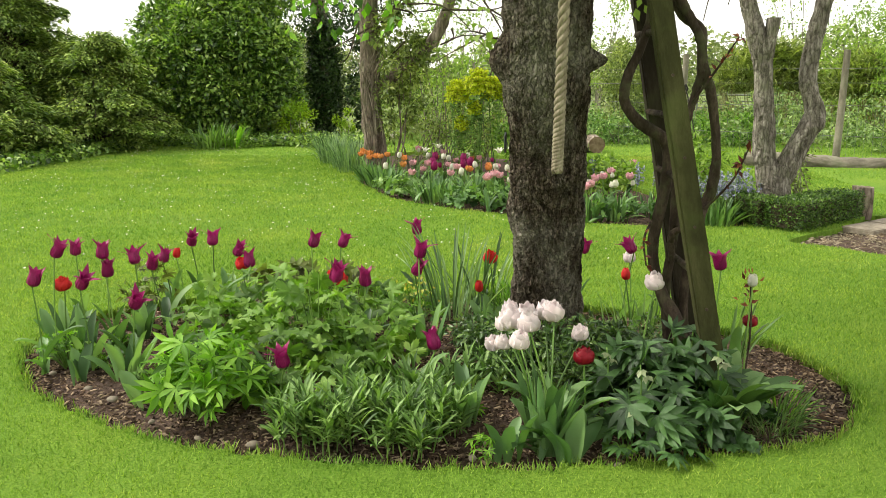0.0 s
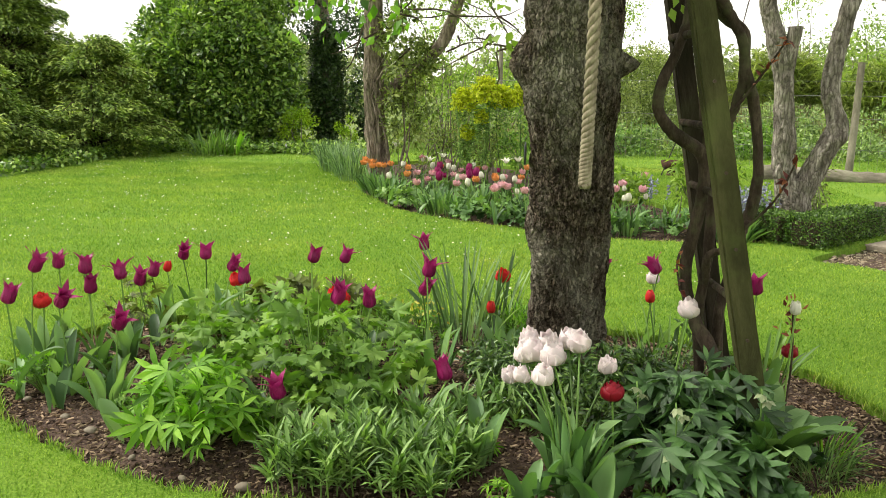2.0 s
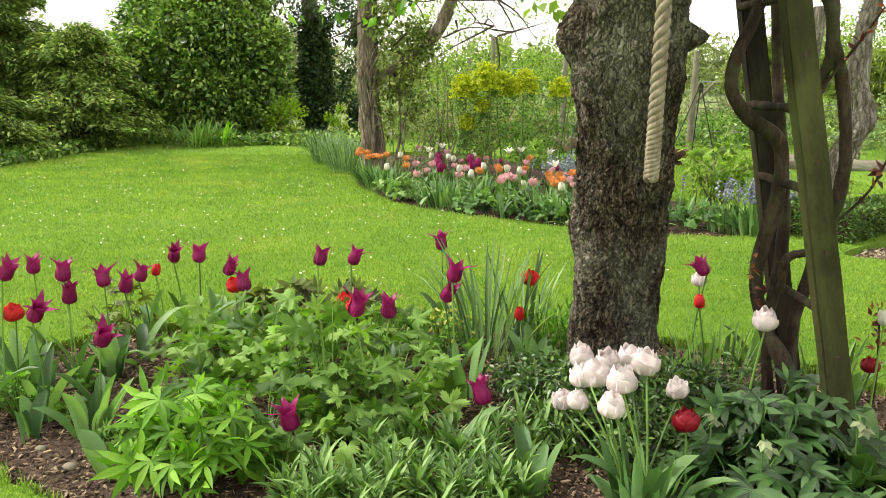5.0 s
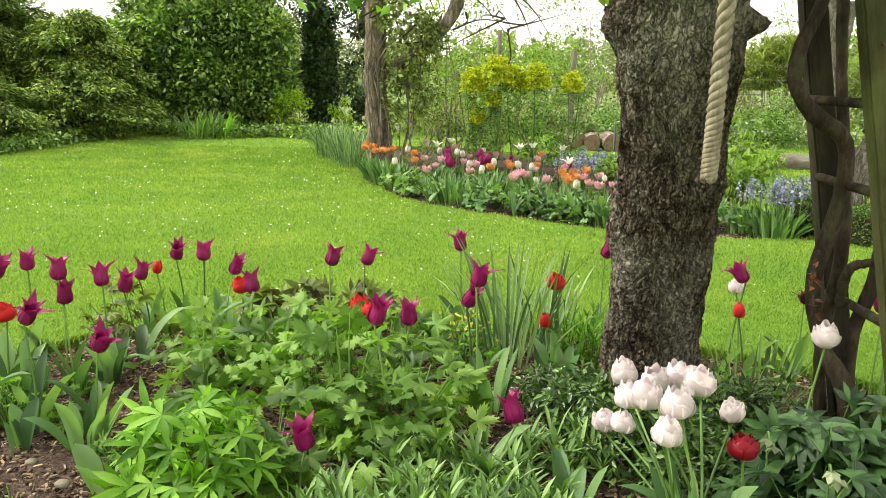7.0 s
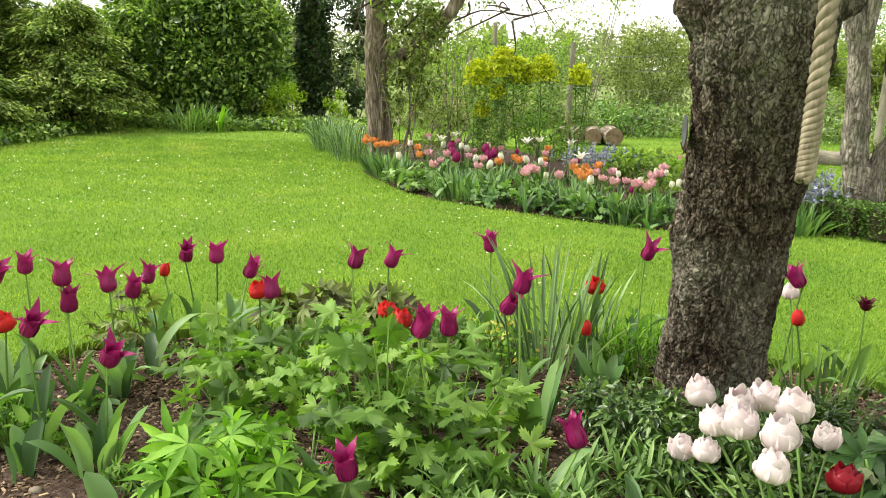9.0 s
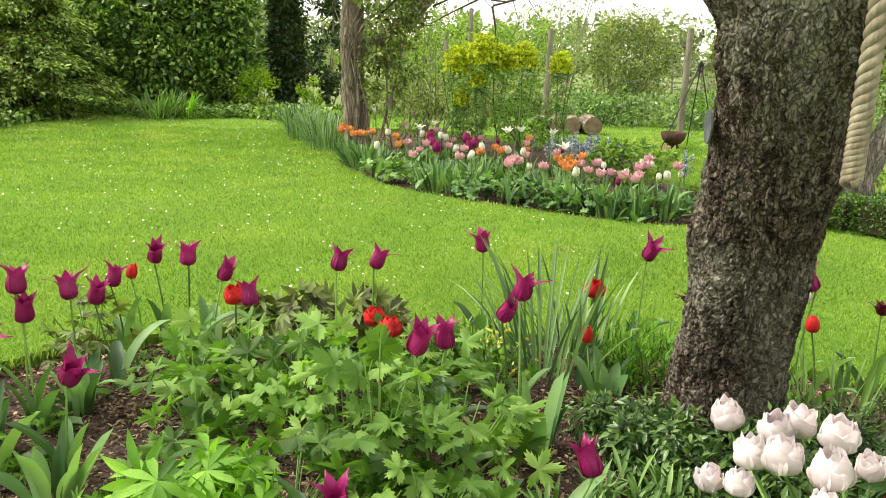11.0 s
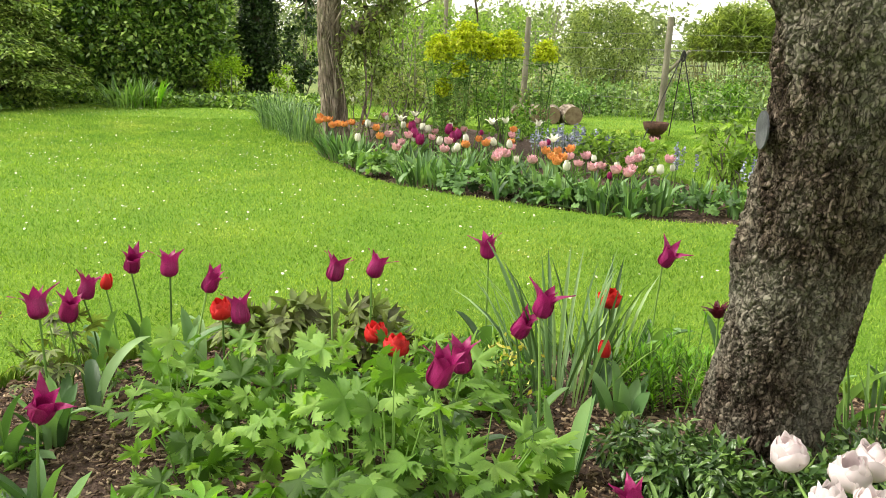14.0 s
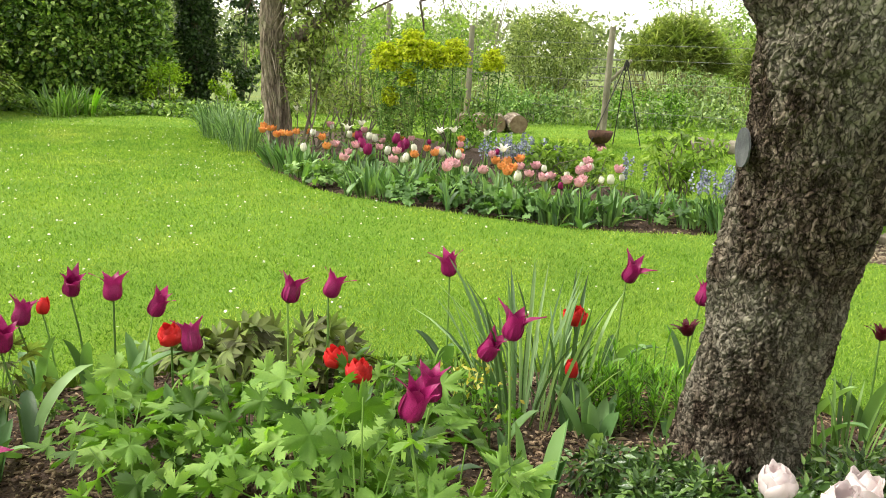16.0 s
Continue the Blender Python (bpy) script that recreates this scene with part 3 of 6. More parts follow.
# ---- trees ----
def bark_trunk(name, axis, radii, material, parent, sides, rows, cell, deep, seed, knots=(), tall=3.0):
    """A trunk along the axis whose bark is split into raised plates with fissures between them."""
    a = curve_points(axis, rows)
    r = np.interp(np.linspace(0, 1, rows), np.linspace(0, 1, len(radii)), radii)
    v = []
    for i in range(rows):
        for j in range(sides):
            t = 2 * math.pi * j / sides
            d = Vector((math.cos(t), math.sin(t), 0))
            q = Vector((d.x * r[i], d.y * r[i], a[i][2] - axis[0][2]))
            w = noise.noise_vector(q * 9 + Vector((seed, 0, 0))) * 0.02 + noise.noise_vector(q * 40) * 0.009 + noise.noise_vector(q * 110) * 0.004
            at = Vector(((q.x + w.x) / cell, (q.y + w.y) / cell, (q.z + w.z) / (cell * tall))) + Vector((seed, seed, 0))
            f, who = noise.voronoi(at)
            plate = min(1.0, (f[1] - f[0]) * 4.5)
            step = noise.noise(who[0] * 7.3)
            side_f, _ = noise.voronoi(at * 2.3)
            chip = min(1.0, (side_f[1] - side_f[0]) * 4.0)
            rough = 0.55 + 0.9 * abs(noise.noise(q * 6 + Vector((4, 0, seed))))
            lump = noise.noise(q * 5 + Vector((0, seed, 0))) * 0.02 + noise.noise(q * 15 + Vector((0, seed, 0))) * 0.009
            fine = noise.noise(Vector((q.x * 60, q.y * 60, q.z * 26))) * 0.003 + noise.noise(q * 150) * 0.0015
            push = r[i] + deep * rough * (plate ** 0.6 - 0.8 + 0.5 * step * plate + 0.28 * (chip - 0.6)) + lump * (r[i] / 0.16) + fine
            p = Vector(a[i]) + d * push
            for kx, ky, kz, kr, kh in knots:
                s = max(0.0, 1 - ((p.x - kx) ** 2 + (p.y - ky) ** 2 + (p.z - kz) ** 2) / kr ** 2)
                p += d * kh * s * s
            v.append(p)
    f = [(i * sides + j, i * sides + (j + 1) % sides, (i + 1) * sides + (j + 1) % sides, (i + 1) * sides + j) for i in range(rows - 1) for j in range(sides)]
    return Geo().add(v, f).ob(name, material, parent)


def clump_leaves(g, centre, radii, clumps, per, size, aspect=0.5, droop=0.3, fill_in=0.35, flat=1.0):
    """Leaves over many overlapping tufts that make up a crown with an uneven outline."""
    c = np.asarray(centre) + ball(clumps) * np.asarray(radii) * rng.uniform(0.35, 1.0, (clumps, 1)) ** 0.5
    rad = rng.uniform(0.6, 1.3, clumps) * fill_in * min(radii)
    n = clumps * per
    b = ball(n)
    cc, rr = np.repeat(c, per, 0), np.repeat(rad, per)
    p = cc + b * rr[:, None] * rng.uniform(0.5, 1.05, (n, 1)) * (1, 1, flat)
    p[:, 2] = np.maximum(p[:, 2], 0.02)
    d = b + rng.normal(0, 0.5, (n, 3)) - (0, 0, droop)
    nn = b * 0.7 + (0, 0, 0.7) + rng.normal(0, 0.4, (n, 3))
    s = size * rng.uniform(0.6, 1.25, n)
    g.spread(LEAF, LEAF_F, p, d, nn, np.stack([s * aspect, s, s], -1))
    return c, rad


# the near trunk
trunk = thing("tree", 0.6, 6.08, 0, "thick old fruit tree trunk with deeply fissured grey-brown bark", "tree")
tk = bark_trunk("trunk", [(0, 0.0, -0.08), (0.004, -0.07, 0.3), (0.0, -0.17, 0.65), (-0.02, -0.30, 1.1), (-0.036, -0.41, 1.5), (-0.015, -0.55, 2.1), (0.06, -0.66, 2.7)],
                [0.188, 0.157, 0.148, 0.157, 0.173, 0.174, 0.16], BARK, trunk, 400, 780, 0.018, 0.015, 3.0,
                ((-0.22, -0.33, 1.38, 0.13, 0.07), (0.15, -0.38, 1.36, 0.06, 0.07), (0.1, -0.52, 1.2, 0.12, 0.03), (-0.15, -0.17, 0.72, 0.12, 0.022), (-0.14, -0.25, 0.62, 0.05, 0.014)), 2.4)
g = Geo()
for pts, r in (([(0.05, -0.66, 2.65), (0.3, -0.5, 3.1), (0.8, -0.1, 3.5)], 0.11), ([(0.05, -0.66, 2.65), (-0.3, -0.5, 3.15), (-0.9, 0.2, 3.6)], 0.1), ([(0.05, -0.66, 2.6), (0.1, -1.0, 3.1), (0.0, -1.6, 3.5)], 0.09)):
    g.tube(curve_points(pts, 14), np.linspace(r, 0.03, 14), 10)
g.ob("limb", BARK, trunk)
g = Geo()
# crown lies above view; its leaf mass is thickened to shade bed and trunk
clump_leaves(g, (0.5, -0.3, 3.7), (2.3, 2.2, 0.8), 210, 110, 0.085)
# low sprigs that hang into view beside the trunk
for q, k in (((-0.28, -0.32, 1.5), 14), ((0.25, -0.35, 1.75), 20), ((-0.02, -0.62, 1.85), 26), ((0.33, -0.3, 1.62), 8)):
    b = ball(k)
    g.spread(LEAF, LEAF_F, np.asarray(q) + b * (0.09, 0.09, 0.07), b + rng.normal(0, 0.4, (k, 3)) - (0, 0, 0.4), b + (0, 0, 0.9), np.outer(rng.uniform(0.035, 0.065, k), (0.6, 1, 1)))
g.ob("crown", FRESH, trunk)
for tip in ((0.5, -0.2, 1.58), (0.62, -0.15, 1.52), (0.42, -0.1, 1.62), (-0.55, 0.3, 1.66), (0.78, 0.1, 1.6)):
    q = curve_points([(tip[0] * 0.8, tip[1], 3.1), (tip[0] * 0.95, tip[1] + 0.05, 2.3), (tip[0] * 1.08, tip[1], 1.85), tip], 16)
    Geo().tube(q, np.linspace(0.007, 0.002, 16), 5).ob("hanging_twig", VINE_BARK, trunk)
    for j in range(3):
        b = q[8 + 2 * j]
        Geo().tube(curve_points([b, b + (0.05, rng.normal(0, 0.04), 0.02), b + (rng.uniform(0.08, 0.16), rng.normal(0, 0.06), -0.03)], 7), 0.0017, 4).ob("hanging_twig", VINE_BARK, trunk)

slate_disc = Geo().tube([(0, 0, 0), (0, 0.004, 0)], [0.043, 0.043], 20).ob("tag", SLATE)
slate_disc.matrix_basis = pose(0.412, 5.80, 1.03, 0, 0, 84)
tagged(slate_disc, "round grey slate tag hung on the trunk", "tag")

# hanging twisted rope
rope = thing("rope", 0.60, 5.43, 0.95, "thick twisted hemp rope hanging against the trunk", "rope")
line = curve_points([(0, 0, 0.0), (0.004, 0.0, 0.2), (0.012, -0.005, 0.6), (0.03, 0.0, 1.2), (0.05, 0.02, 2.3)], 220)
for s in range(3):
    ph = 2 * math.pi * s / 3 + np.linspace(0, 2.3, 220) / 0.13 * 2 * math.pi
    Geo().tube(line + 0.0118 * np.stack([np.cos(ph), np.sin(ph), 0 * ph], -1), 0.0112, 10).ob("strand", ROPE, rope)
g = Geo()
k = 60
g.ribbons(np.c_[rng.normal(0, 0.012, (k, 2)), np.full(k, 0.012)], rng.uniform(0, 6.28, k), rng.uniform(0.01, 0.025, k), np.full(k, 0.004), rng.uniform(1.7, 2.8, k), rng.uniform(0, 0.5, k), 2)
g.ob("frayed_end", NAIL, rope, "dark frayed rope end")


# climber ladder: two leaning posts with rungs
def plank(name, a, b, w, d, material, parent):
    a, b = Vector(a), Vector(b)
    bm = bmesh.new()
    bmesh.ops.create_cube(bm, size=1)
    bmesh.ops.subdivide_edges(bm, edges=[e for e in bm.edges if abs((e.verts[0].co - e.verts[1].co).z) > 0.5], cuts=14)
    for v in bm.verts:
        v.co = Vector((v.co.x * w, v.co.y * d, v.co.z * (b - a).length))
        v.co += Vector((noise.noise(v.co * 5), noise.noise(v.co * 5 + Vector((9, 0, 0))), 0)) * 0.004
    bmesh.ops.bevel(bm, geom=[e for e in bm.edges if abs((e.verts[0].co - e.verts[1].co).normalized().z) > 0.9], offset=0.006, segments=2, affect="EDGES")
    o = part(name, bm, material, parent)
    up = (b - a).normalized()
    across = (Vector((1, 0.12, 0)) - up * up.x).normalized()
    m = Matrix((across, up.cross(across), up)).transposed().to_4x4()
    m.translation = (a + b) / 2
    o.matrix_basis = m
    return o


frame_thing = thing("climber_frame", 1.15, 5.65, 0, "leaning wooden ladder frame green with algae for climbers", "plant support")
plank("post", (0.125, -0.17, -0.05), (-0.38, -0.17, 2.5), 0.083, 0.045, TIMBER, frame_thing)
plank("post", (0.107, 0.24, -0.05), (-0.36, 0.24, 2.5), 0.075, 0.05, DARK_TIMBER, frame_thing)
for z in (0.22, 0.55, 0.915, 1.15, 1.46, 1.8, 2.15):
    x = 0.12 - 0.5 * (z + 0.05) / 2.55
    Geo().tube([(x - 0.03, 0.22, z), (x - 0.01, -0.15, z)], [0.014, 0.014], 10).ob("rung", VINE_BARK, frame_thing)
for z in (0.42, 0.74, 1.0, 1.3, 1.6):
    x = 0.12 - 0.5 * (z + 0.05) / 2.55
    Geo().tube([(x + 0.005, -0.205, z), (x + 0.005, -0.198, z)], [0.006, 0.006], 8).ob("bolt", NAIL, frame_thing)

vine = thing("climbing_vine", 1.1, 5.7, 0, "old twisting woody climber stems winding round the frame", "climber")
for pts, r0, r1 in (
        ([(0.12, 0.0, -0.03), (0.03, -0.02, 0.28), (-0.04, 0.02, 0.42), (-0.075, 0.05, 0.6), (-0.05, 0.0, 0.85), (-0.05, 0.0, 1.03), (-0.17, -0.04, 1.12), (-0.225, -0.06, 1.19), (-0.225, -0.05, 1.28), (-0.16, -0.02, 1.44), (-0.13, 0.0, 1.6), (-0.16, 0.0, 2.2)], 0.034, 0.022),
        ([(0.1, 0.08, 0.0), (0.06, 0.06, 0.4), (0.09, 0.02, 0.62), (0.1, 0.0, 0.76), (0.13, -0.02, 0.85), (0.14, -0.03, 0.98), (0.11, -0.04, 1.2), (0.06, -0.05, 1.35), (0.05, -0.03, 1.47), (-0.05, 0.0, 1.6), (-0.1, 0.05, 2.1)], 0.03, 0.022),
        ([(0.0, -0.02, 1.06), (0.03, -0.04, 1.18), (0.06, -0.05, 1.33), (0.04, -0.05, 1.45), (-0.06, -0.04, 1.62)], 0.02, 0.024),
        ([(0.06, 0.12, -0.03), (0.0, 0.12, 0.35), (0.02, 0.1, 0.75), (-0.03, 0.12, 1.2), (-0.1, 0.12, 1.9)], 0.028, 0.02),
        ([(0.0, 0.03, 0.55), (-0.02, -0.06, 0.68), (0.06, -0.1, 0.72), (0.12, -0.02, 0.8)], 0.018, 0.016)):
    q = curve_points(pts, 60)
    q += 0.0012 * rng.normal(size=q.shape)
    Geo().tube(q, np.linspace(r0, r1, 60) * 0.8 * (1 + 0.12 * np.sin(np.linspace(0, 23, 60) + r0 * 900) * np.sin(np.linspace(0, 9, 60))), 12).ob("woody_stem", VINE_BARK, vine)
for pts in ([(0.1, -0.06, 0.78), (0.19, -0.1, 0.90), (0.25, -0.1, 1.04)], [(0.03, -0.06, 1.2), (0.11, -0.1, 1.33), (0.18, -0.1, 1.44)], [(-0.1, -0.02, 0.72), (-0.14, -0.1, 0.66), (-0.13, -0.12, 0.56)]):
    q = curve_points(pts, 12)
    Geo().tube(q, np.linspace(0.006, 0.003, 12), 6).ob("twig", VINE_BARK, vine)
    g = Geo()
    k = 16
    at = q[rng.integers(4, 12, k)]
    g.spread(LEAF, LEAF_F, at, rng.normal(0, 1, (k, 3)) + (0, 0, 0.3), rng.normal(0, 0.4, (k, 3)) + (0, -0.3, 1), np.outer(rng.uniform(0.02, 0.045, k), (0.45, 1, 1)))
    g.ob("young_leaves", REDLEAF, vine, "dark red young leaves")
g = Geo()
clump_leaves(g, (-0.15, 0.05, 2.35), (0.5, 0.4, 0.3), 16, 40, 0.055)
g.ob("foliage", FRESH, vine)

# forked fruit tree behind the hedge
apple = thing("fruit_tree", 2.9, 10.0, 0, "forked fruit tree with pale scaly bark and sawn stub", "tree")
bark_trunk("trunk", [(0, 0, -0.05), (-0.02, 0, 0.25), (-0.05, 0, 0.5)], [0.17, 0.15, 0.14], APPLE_BARK, apple, 60, 40, 0.035, 0.013, 5)
bark_trunk("limb", [(-0.03, 0, 0.35), (-0.12, 0, 0.6), (-0.16, -0.02, 0.97), (-0.2, -0.03, 1.35), (-0.28, -0.03, 1.65), (-0.36, 0, 1.95), (-0.45, 0.05, 2.5), (-0.8, 0.2, 3.1)], [0.11, 0.1, 0.087, 0.08, 0.085, 0.07, 0.065, 0.04], APPLE_BARK, apple, 72, 200, 0.035, 0.013, 6)
bark_trunk("limb", [(0.03, 0, 0.32), (0.1, -0.03, 0.55), (0.23, -0.05, 0.85), (0.27, -0.05, 1.0), (0.2, -0.03, 1.22), (0.22, 0, 1.5), (0.3, 0, 1.95), (0.5, 0.1, 2.6), (0.7, 0.2, 3.1)], [0.1, 0.1, 0.1, 0.085, 0.075, 0.075, 0.07, 0.06, 0.04], APPLE_BARK, apple, 72, 200, 0.035, 0.013, 7, ((0.3, -0.12, 0.86, 0.09, 0.03),))
bark_trunk("stub", [(-0.19, -0.03, 1.35), (-0.17, -0.06, 1.55), (-0.15, -0.07, 1.78)], [0.06, 0.055, 0.06], APPLE_BARK, apple, 32, 30, 0.05, 0.006, 8)
g = Geo()
for i in range(26):
    b = np.array((rng.uniform(-0.6, 0.6), rng.uniform(-0.2, 0.3), rng.uniform(2.0, 3.0)))
    e = b + np.array((rng.normal(0, 0.5), rng.normal(0, 0.4), rng.uniform(-0.4, 0.6)))
    g.tube(curve_points([b, (b + e) / 2 + rng.normal(0, 0.08, 3), e], 8), np.linspace(0.012, 0.003, 8), 5)
g.ob("twig_mass", VINE_BARK, apple)
g = Geo()
clump_leaves(g, (0, 0.1, 3.1), (1.1, 0.9, 0.6), 40, 40, 0.05)
g.ob("crown", FRESH, apple)


# old leaning tree wrapped in climbers
old = thing("old_tree", -1.28, 13.5, 0, "old leaning tree with rough bark wrapped in climbers", "tree")
bark_trunk("trunk", [(0, 0, -0.05), (0.0, 0, 0.36), (-0.04, 0, 0.8), (-0.06, 0, 1.34), (-0.05, 0, 2.1), (-0.05, 0, 3.2)], [0.19, 0.15, 0.135, 0.13, 0.12, 0.09], OLD_BARK, old, 60, 110, 0.08, 0.02, 9)
bark_trunk("limb", [(0.0, 0, 1.0), (0.2, 0, 1.25), (0.5, 0, 1.5), (0.65, 0, 1.62), (0.85, 0, 1.85), (0.98, 0, 2.15), (1.2, 0, 2.8)], [0.1, 0.12, 0.1, 0.1, 0.09, 0.08, 0.05], OLD_BARK, old, 32, 60, 0.07, 0.015, 10)
g = Geo()
for i in range(46):
    b = np.array((rng.uniform(-0.3, 1.6), rng.uniform(-0.5, 0.6), rng.uniform(1.6, 3.1)))
    e = b + np.array((rng.normal(0, 0.5), rng.normal(0, 0.3), rng.uniform(-0.7, 0.3)))
    g.tube(curve_points([b, (b + e) / 2 + rng.normal(0, 0.12, 3), e], 8), np.linspace(0.014, 0.003, 8), 5)
tagged(g.ob("twig_mass", VINE_BARK, old), kind="stuff")
g = Geo()
for i in range(14):
    x = rng.uniform(-0.1, 0.4)
    q = curve_points([(x * 0.7, -0.2, 0.05), (x + rng.normal(0, 0.05), -0.22, 0.5), (x + rng.normal(0, 0.1), -0.2, 1.1), (x + rng.normal(0, 0.15), -0.15, 1.7)], 14)
    g.tube(q, np.linspace(0.011, 0.005, 14), 5)
tagged(g.ob("climber_stem_mat", OLD_BARK, old), kind="stuff")
g = Geo()
clump_leaves(g, (0.3, -0.1, 1.6), (0.42, 0.32, 0.75), 52, 52, 0.075)
clump_leaves(g, (0.4, -0.1, 1.0), (0.32, 0.25, 0.5), 26, 40, 0.065)
g.ob("climber_foliage", OLIVE, old)
g = Geo()
clump_leaves(g, (0.3, 0, 3.0), (2.1, 1.4, 0.75), 80, 50, 0.085)
clump_leaves(g, (1.5, 0.1, 2.2), (0.7, 0.5, 0.4), 12, 30, 0.05)
g.ob("crown", FRESH, old)
# hanging branch with large fresh leaves in front
branch = thing("overhanging_branch", -0.75, 8.6, 1.75, "hanging spray of large fresh green leaves", "branch")
g = Geo()
for i in range(7):
    e = (rng.uniform(-0.34, 0.4), rng.normal(0, 0.2), rng.uniform(-0.14, 0.25))
    q = curve_points([(rng.uniform(-0.3, 0.3), 0.1, 1.2), (e[0] * 0.8, 0, 0.5), e], 12)
    g.tube(q, np.linspace(0.008, 0.003, 12), 5)
g.ob("twig", VINE_BARK, branch)
leaf_mesh = Geo().add(LEAF, LEAF_F).mesh("leaf", LIME)
for i in range(130):
    s = rng.uniform(0.06, 0.105)
    place("leaf", leaf_mesh, branch, "", Matrix.LocRotScale((rng.uniform(-0.38, 0.42), rng.normal(0, 0.2), rng.uniform(-0.15, 0.6)), Euler((rng.normal(-1.2, 0.5), rng.normal(0, 0.6), rng.uniform(0, 6.28))), (s * 0.62, s, s)))



# ---- back of the lawn ----
def bush(name, x, y, radii, z, clumps, per, size, material, label, category="shrub", aspect=0.5, stems=0, fill_in=0.35, droop=0.3, flat=1.0):
    t = thing(name, x, y, 0, label, category)
    g = Geo()
    c, r = clump_leaves(g, (0, 0, z), radii, clumps, per, size, aspect, droop, fill_in, flat)
    g.ob("foliage", material, t)
    for i in range(max(3, stems)):
        e = c[rng.integers(len(c))]
        b = np.array((rng.normal(0, radii[0] * 0.12), rng.normal(0, radii[1] * 0.12), -0.05))
        Geo().tube(curve_points([b, (b + e) / 2 + rng.normal(0, 0.06, 3), e], 8), np.linspace(0.008, 0.003, 8) * (1 + radii[2]), 5).ob("stem", GREY_TIMBER, t)
    return t


def conifer(x, y, h, w, tiers, label):
    """Layered sprays that arch outward and droop at the tips."""
    t = thing("conifer", x, y, 0, label, "conifer")
    g, wood = Geo(), Geo()
    wood.tube([(0, 0, -0.05), (0, 0, h * 0.5), (0, 0, h)], [0.14, 0.1, 0.02], 8)
    for i in range(tiers * 13):
        z0 = 0.0 + h * 0.92 * (i / (tiers * 13)) + rng.normal(0, 0.05)
        reach = w * (1.12 - 0.8 * z0 / h) * rng.uniform(0.65, 1.2)
        a = rng.uniform(0, 6.28)
        q = curve_points([(0, 0, z0), (0.55 * reach * math.cos(a), 0.55 * reach * math.sin(a), z0 + 0.3 * reach), (reach * math.cos(a), reach * math.sin(a), z0 + 0.2 * reach)], 14)
        Geo().tube(q, np.linspace(0.02, 0.005, 14), 4, False).ob("branch", VINE_BARK, t)
        k = 460
        j = rng.uniform(4, 13.9, k)
        lo = q[j.astype(int)]
        side = np.array((-math.sin(a), math.cos(a), 0))
        off = rng.normal(0, 0.13 * w, k) * (0.5 + 0.5 * (14 - j) / 10)
        p = lo + side * off[:, None] + np.c_[np.zeros((k, 2)), -1.1 * off ** 2 / w - rng.uniform(-0.05, 0.14, k)]
        d = np.array((math.cos(a), math.sin(a), -0.3)) + side * np.sign(off)[:, None] * 0.8 + rng.normal(0, 0.45, (k, 3))
        s = rng.uniform(0.05, 0.115, k)
        p[:, 2] = np.maximum(p[:, 2], 0.03)
        g.spread(LEAF, LEAF_F, p, d, np.c_[rng.normal(0, 0.25, (k, 2)), np.ones(k)], np.outer(s, (0.42, 1, 1)))
    wood.ob("trunk", VINE_BARK, t)
    g.ob("sprays", CONIFER, t)
    return t


conifer(-8.6, 17.4, 3.1, 1.75, 11, "spreading dark green conifer with drooping sprays")
conifer(-6.95, 17.2, 2.05, 1.35, 8, "lower spreading conifer beside the lawn")
conifer(-7.9, 15.0, 1.6, 1.3, 7, "low spreading conifer with yellowish tips at the lawn edge")
bush("laurel_bush", -5.55, 19.6, (1.75, 1.2, 1.6), 1.55, 260, 190, 0.12, LAUREL, "tall dense dark green evergreen bush", "bush", 0.55, 8, 0.3, 0.05)
bush("flowering_tree", -5.4, 20.2, (1.75, 1.0, 0.9), 3.2, 90, 80, 0.11, FRESH, "lighter green tree top above the evergreen bush", "tree", 0.5, 6, 0.34)
bush("laurel_bush", -4.55, 19.4, (0.8, 0.8, 1.1), 1.0, 70, 130, 0.115, LAUREL, "dark evergreen bush beside the ivy trunk", "bush", 0.55, 5, 0.34, 0.05)
ivy = thing("ivy_tree", -3.55, 21.0, 0, "tree trunk thickly clad in dark ivy", "tree")
bark_trunk("trunk", [(0, 0, -0.05), (0.03, 0, 1.2), (-0.05, 0, 2.6), (0, 0, 4.0)], [0.24, 0.18, 0.17, 0.12], OLD_BARK, ivy, 32, 40, 0.08, 0.015, 12)
g = Geo()
clump_leaves(g, (0.05, -0.1, 1.2), (0.36, 0.36, 1.5), 130, 90, 0.075, 0.75, 0.3, 0.5)
clump_leaves(g, (0.2, 0, 3.0), (1.2, 0.9, 0.9), 60, 80, 0.08, 0.7)
g.ob("ivy", IVY, ivy)
bush("ivy_bush", -2.6, 20.8, (0.38, 0.45, 1.1), 1.25, 34, 60, 0.09, IVY, "dark ivy thicket beside the trunk", "bush", 0.7, 4)
bush("lime_bush", -3.66, 18.9, (0.36, 0.35, 0.40), 0.45, 34, 70, 0.055, EUPHORBIA_LEAF, "bright lime green young bush in the gap", "bush", 0.5, 6)
bush("lime_bush", -2.72, 19.1, (0.2, 0.25, 0.34), 0.38, 16, 60, 0.055, EUPHORBIA_LEAF, "small lime green bush beside the ivy trunk", "bush", 0.5, 5)
bush("grey_shrub", -4.35, 20.4, (0.5, 0.5, 1.2), 1.6, 36, 60, 0.06, OLIVE, "thin grey-brown twiggy shrub", "shrub", 0.4, 14)


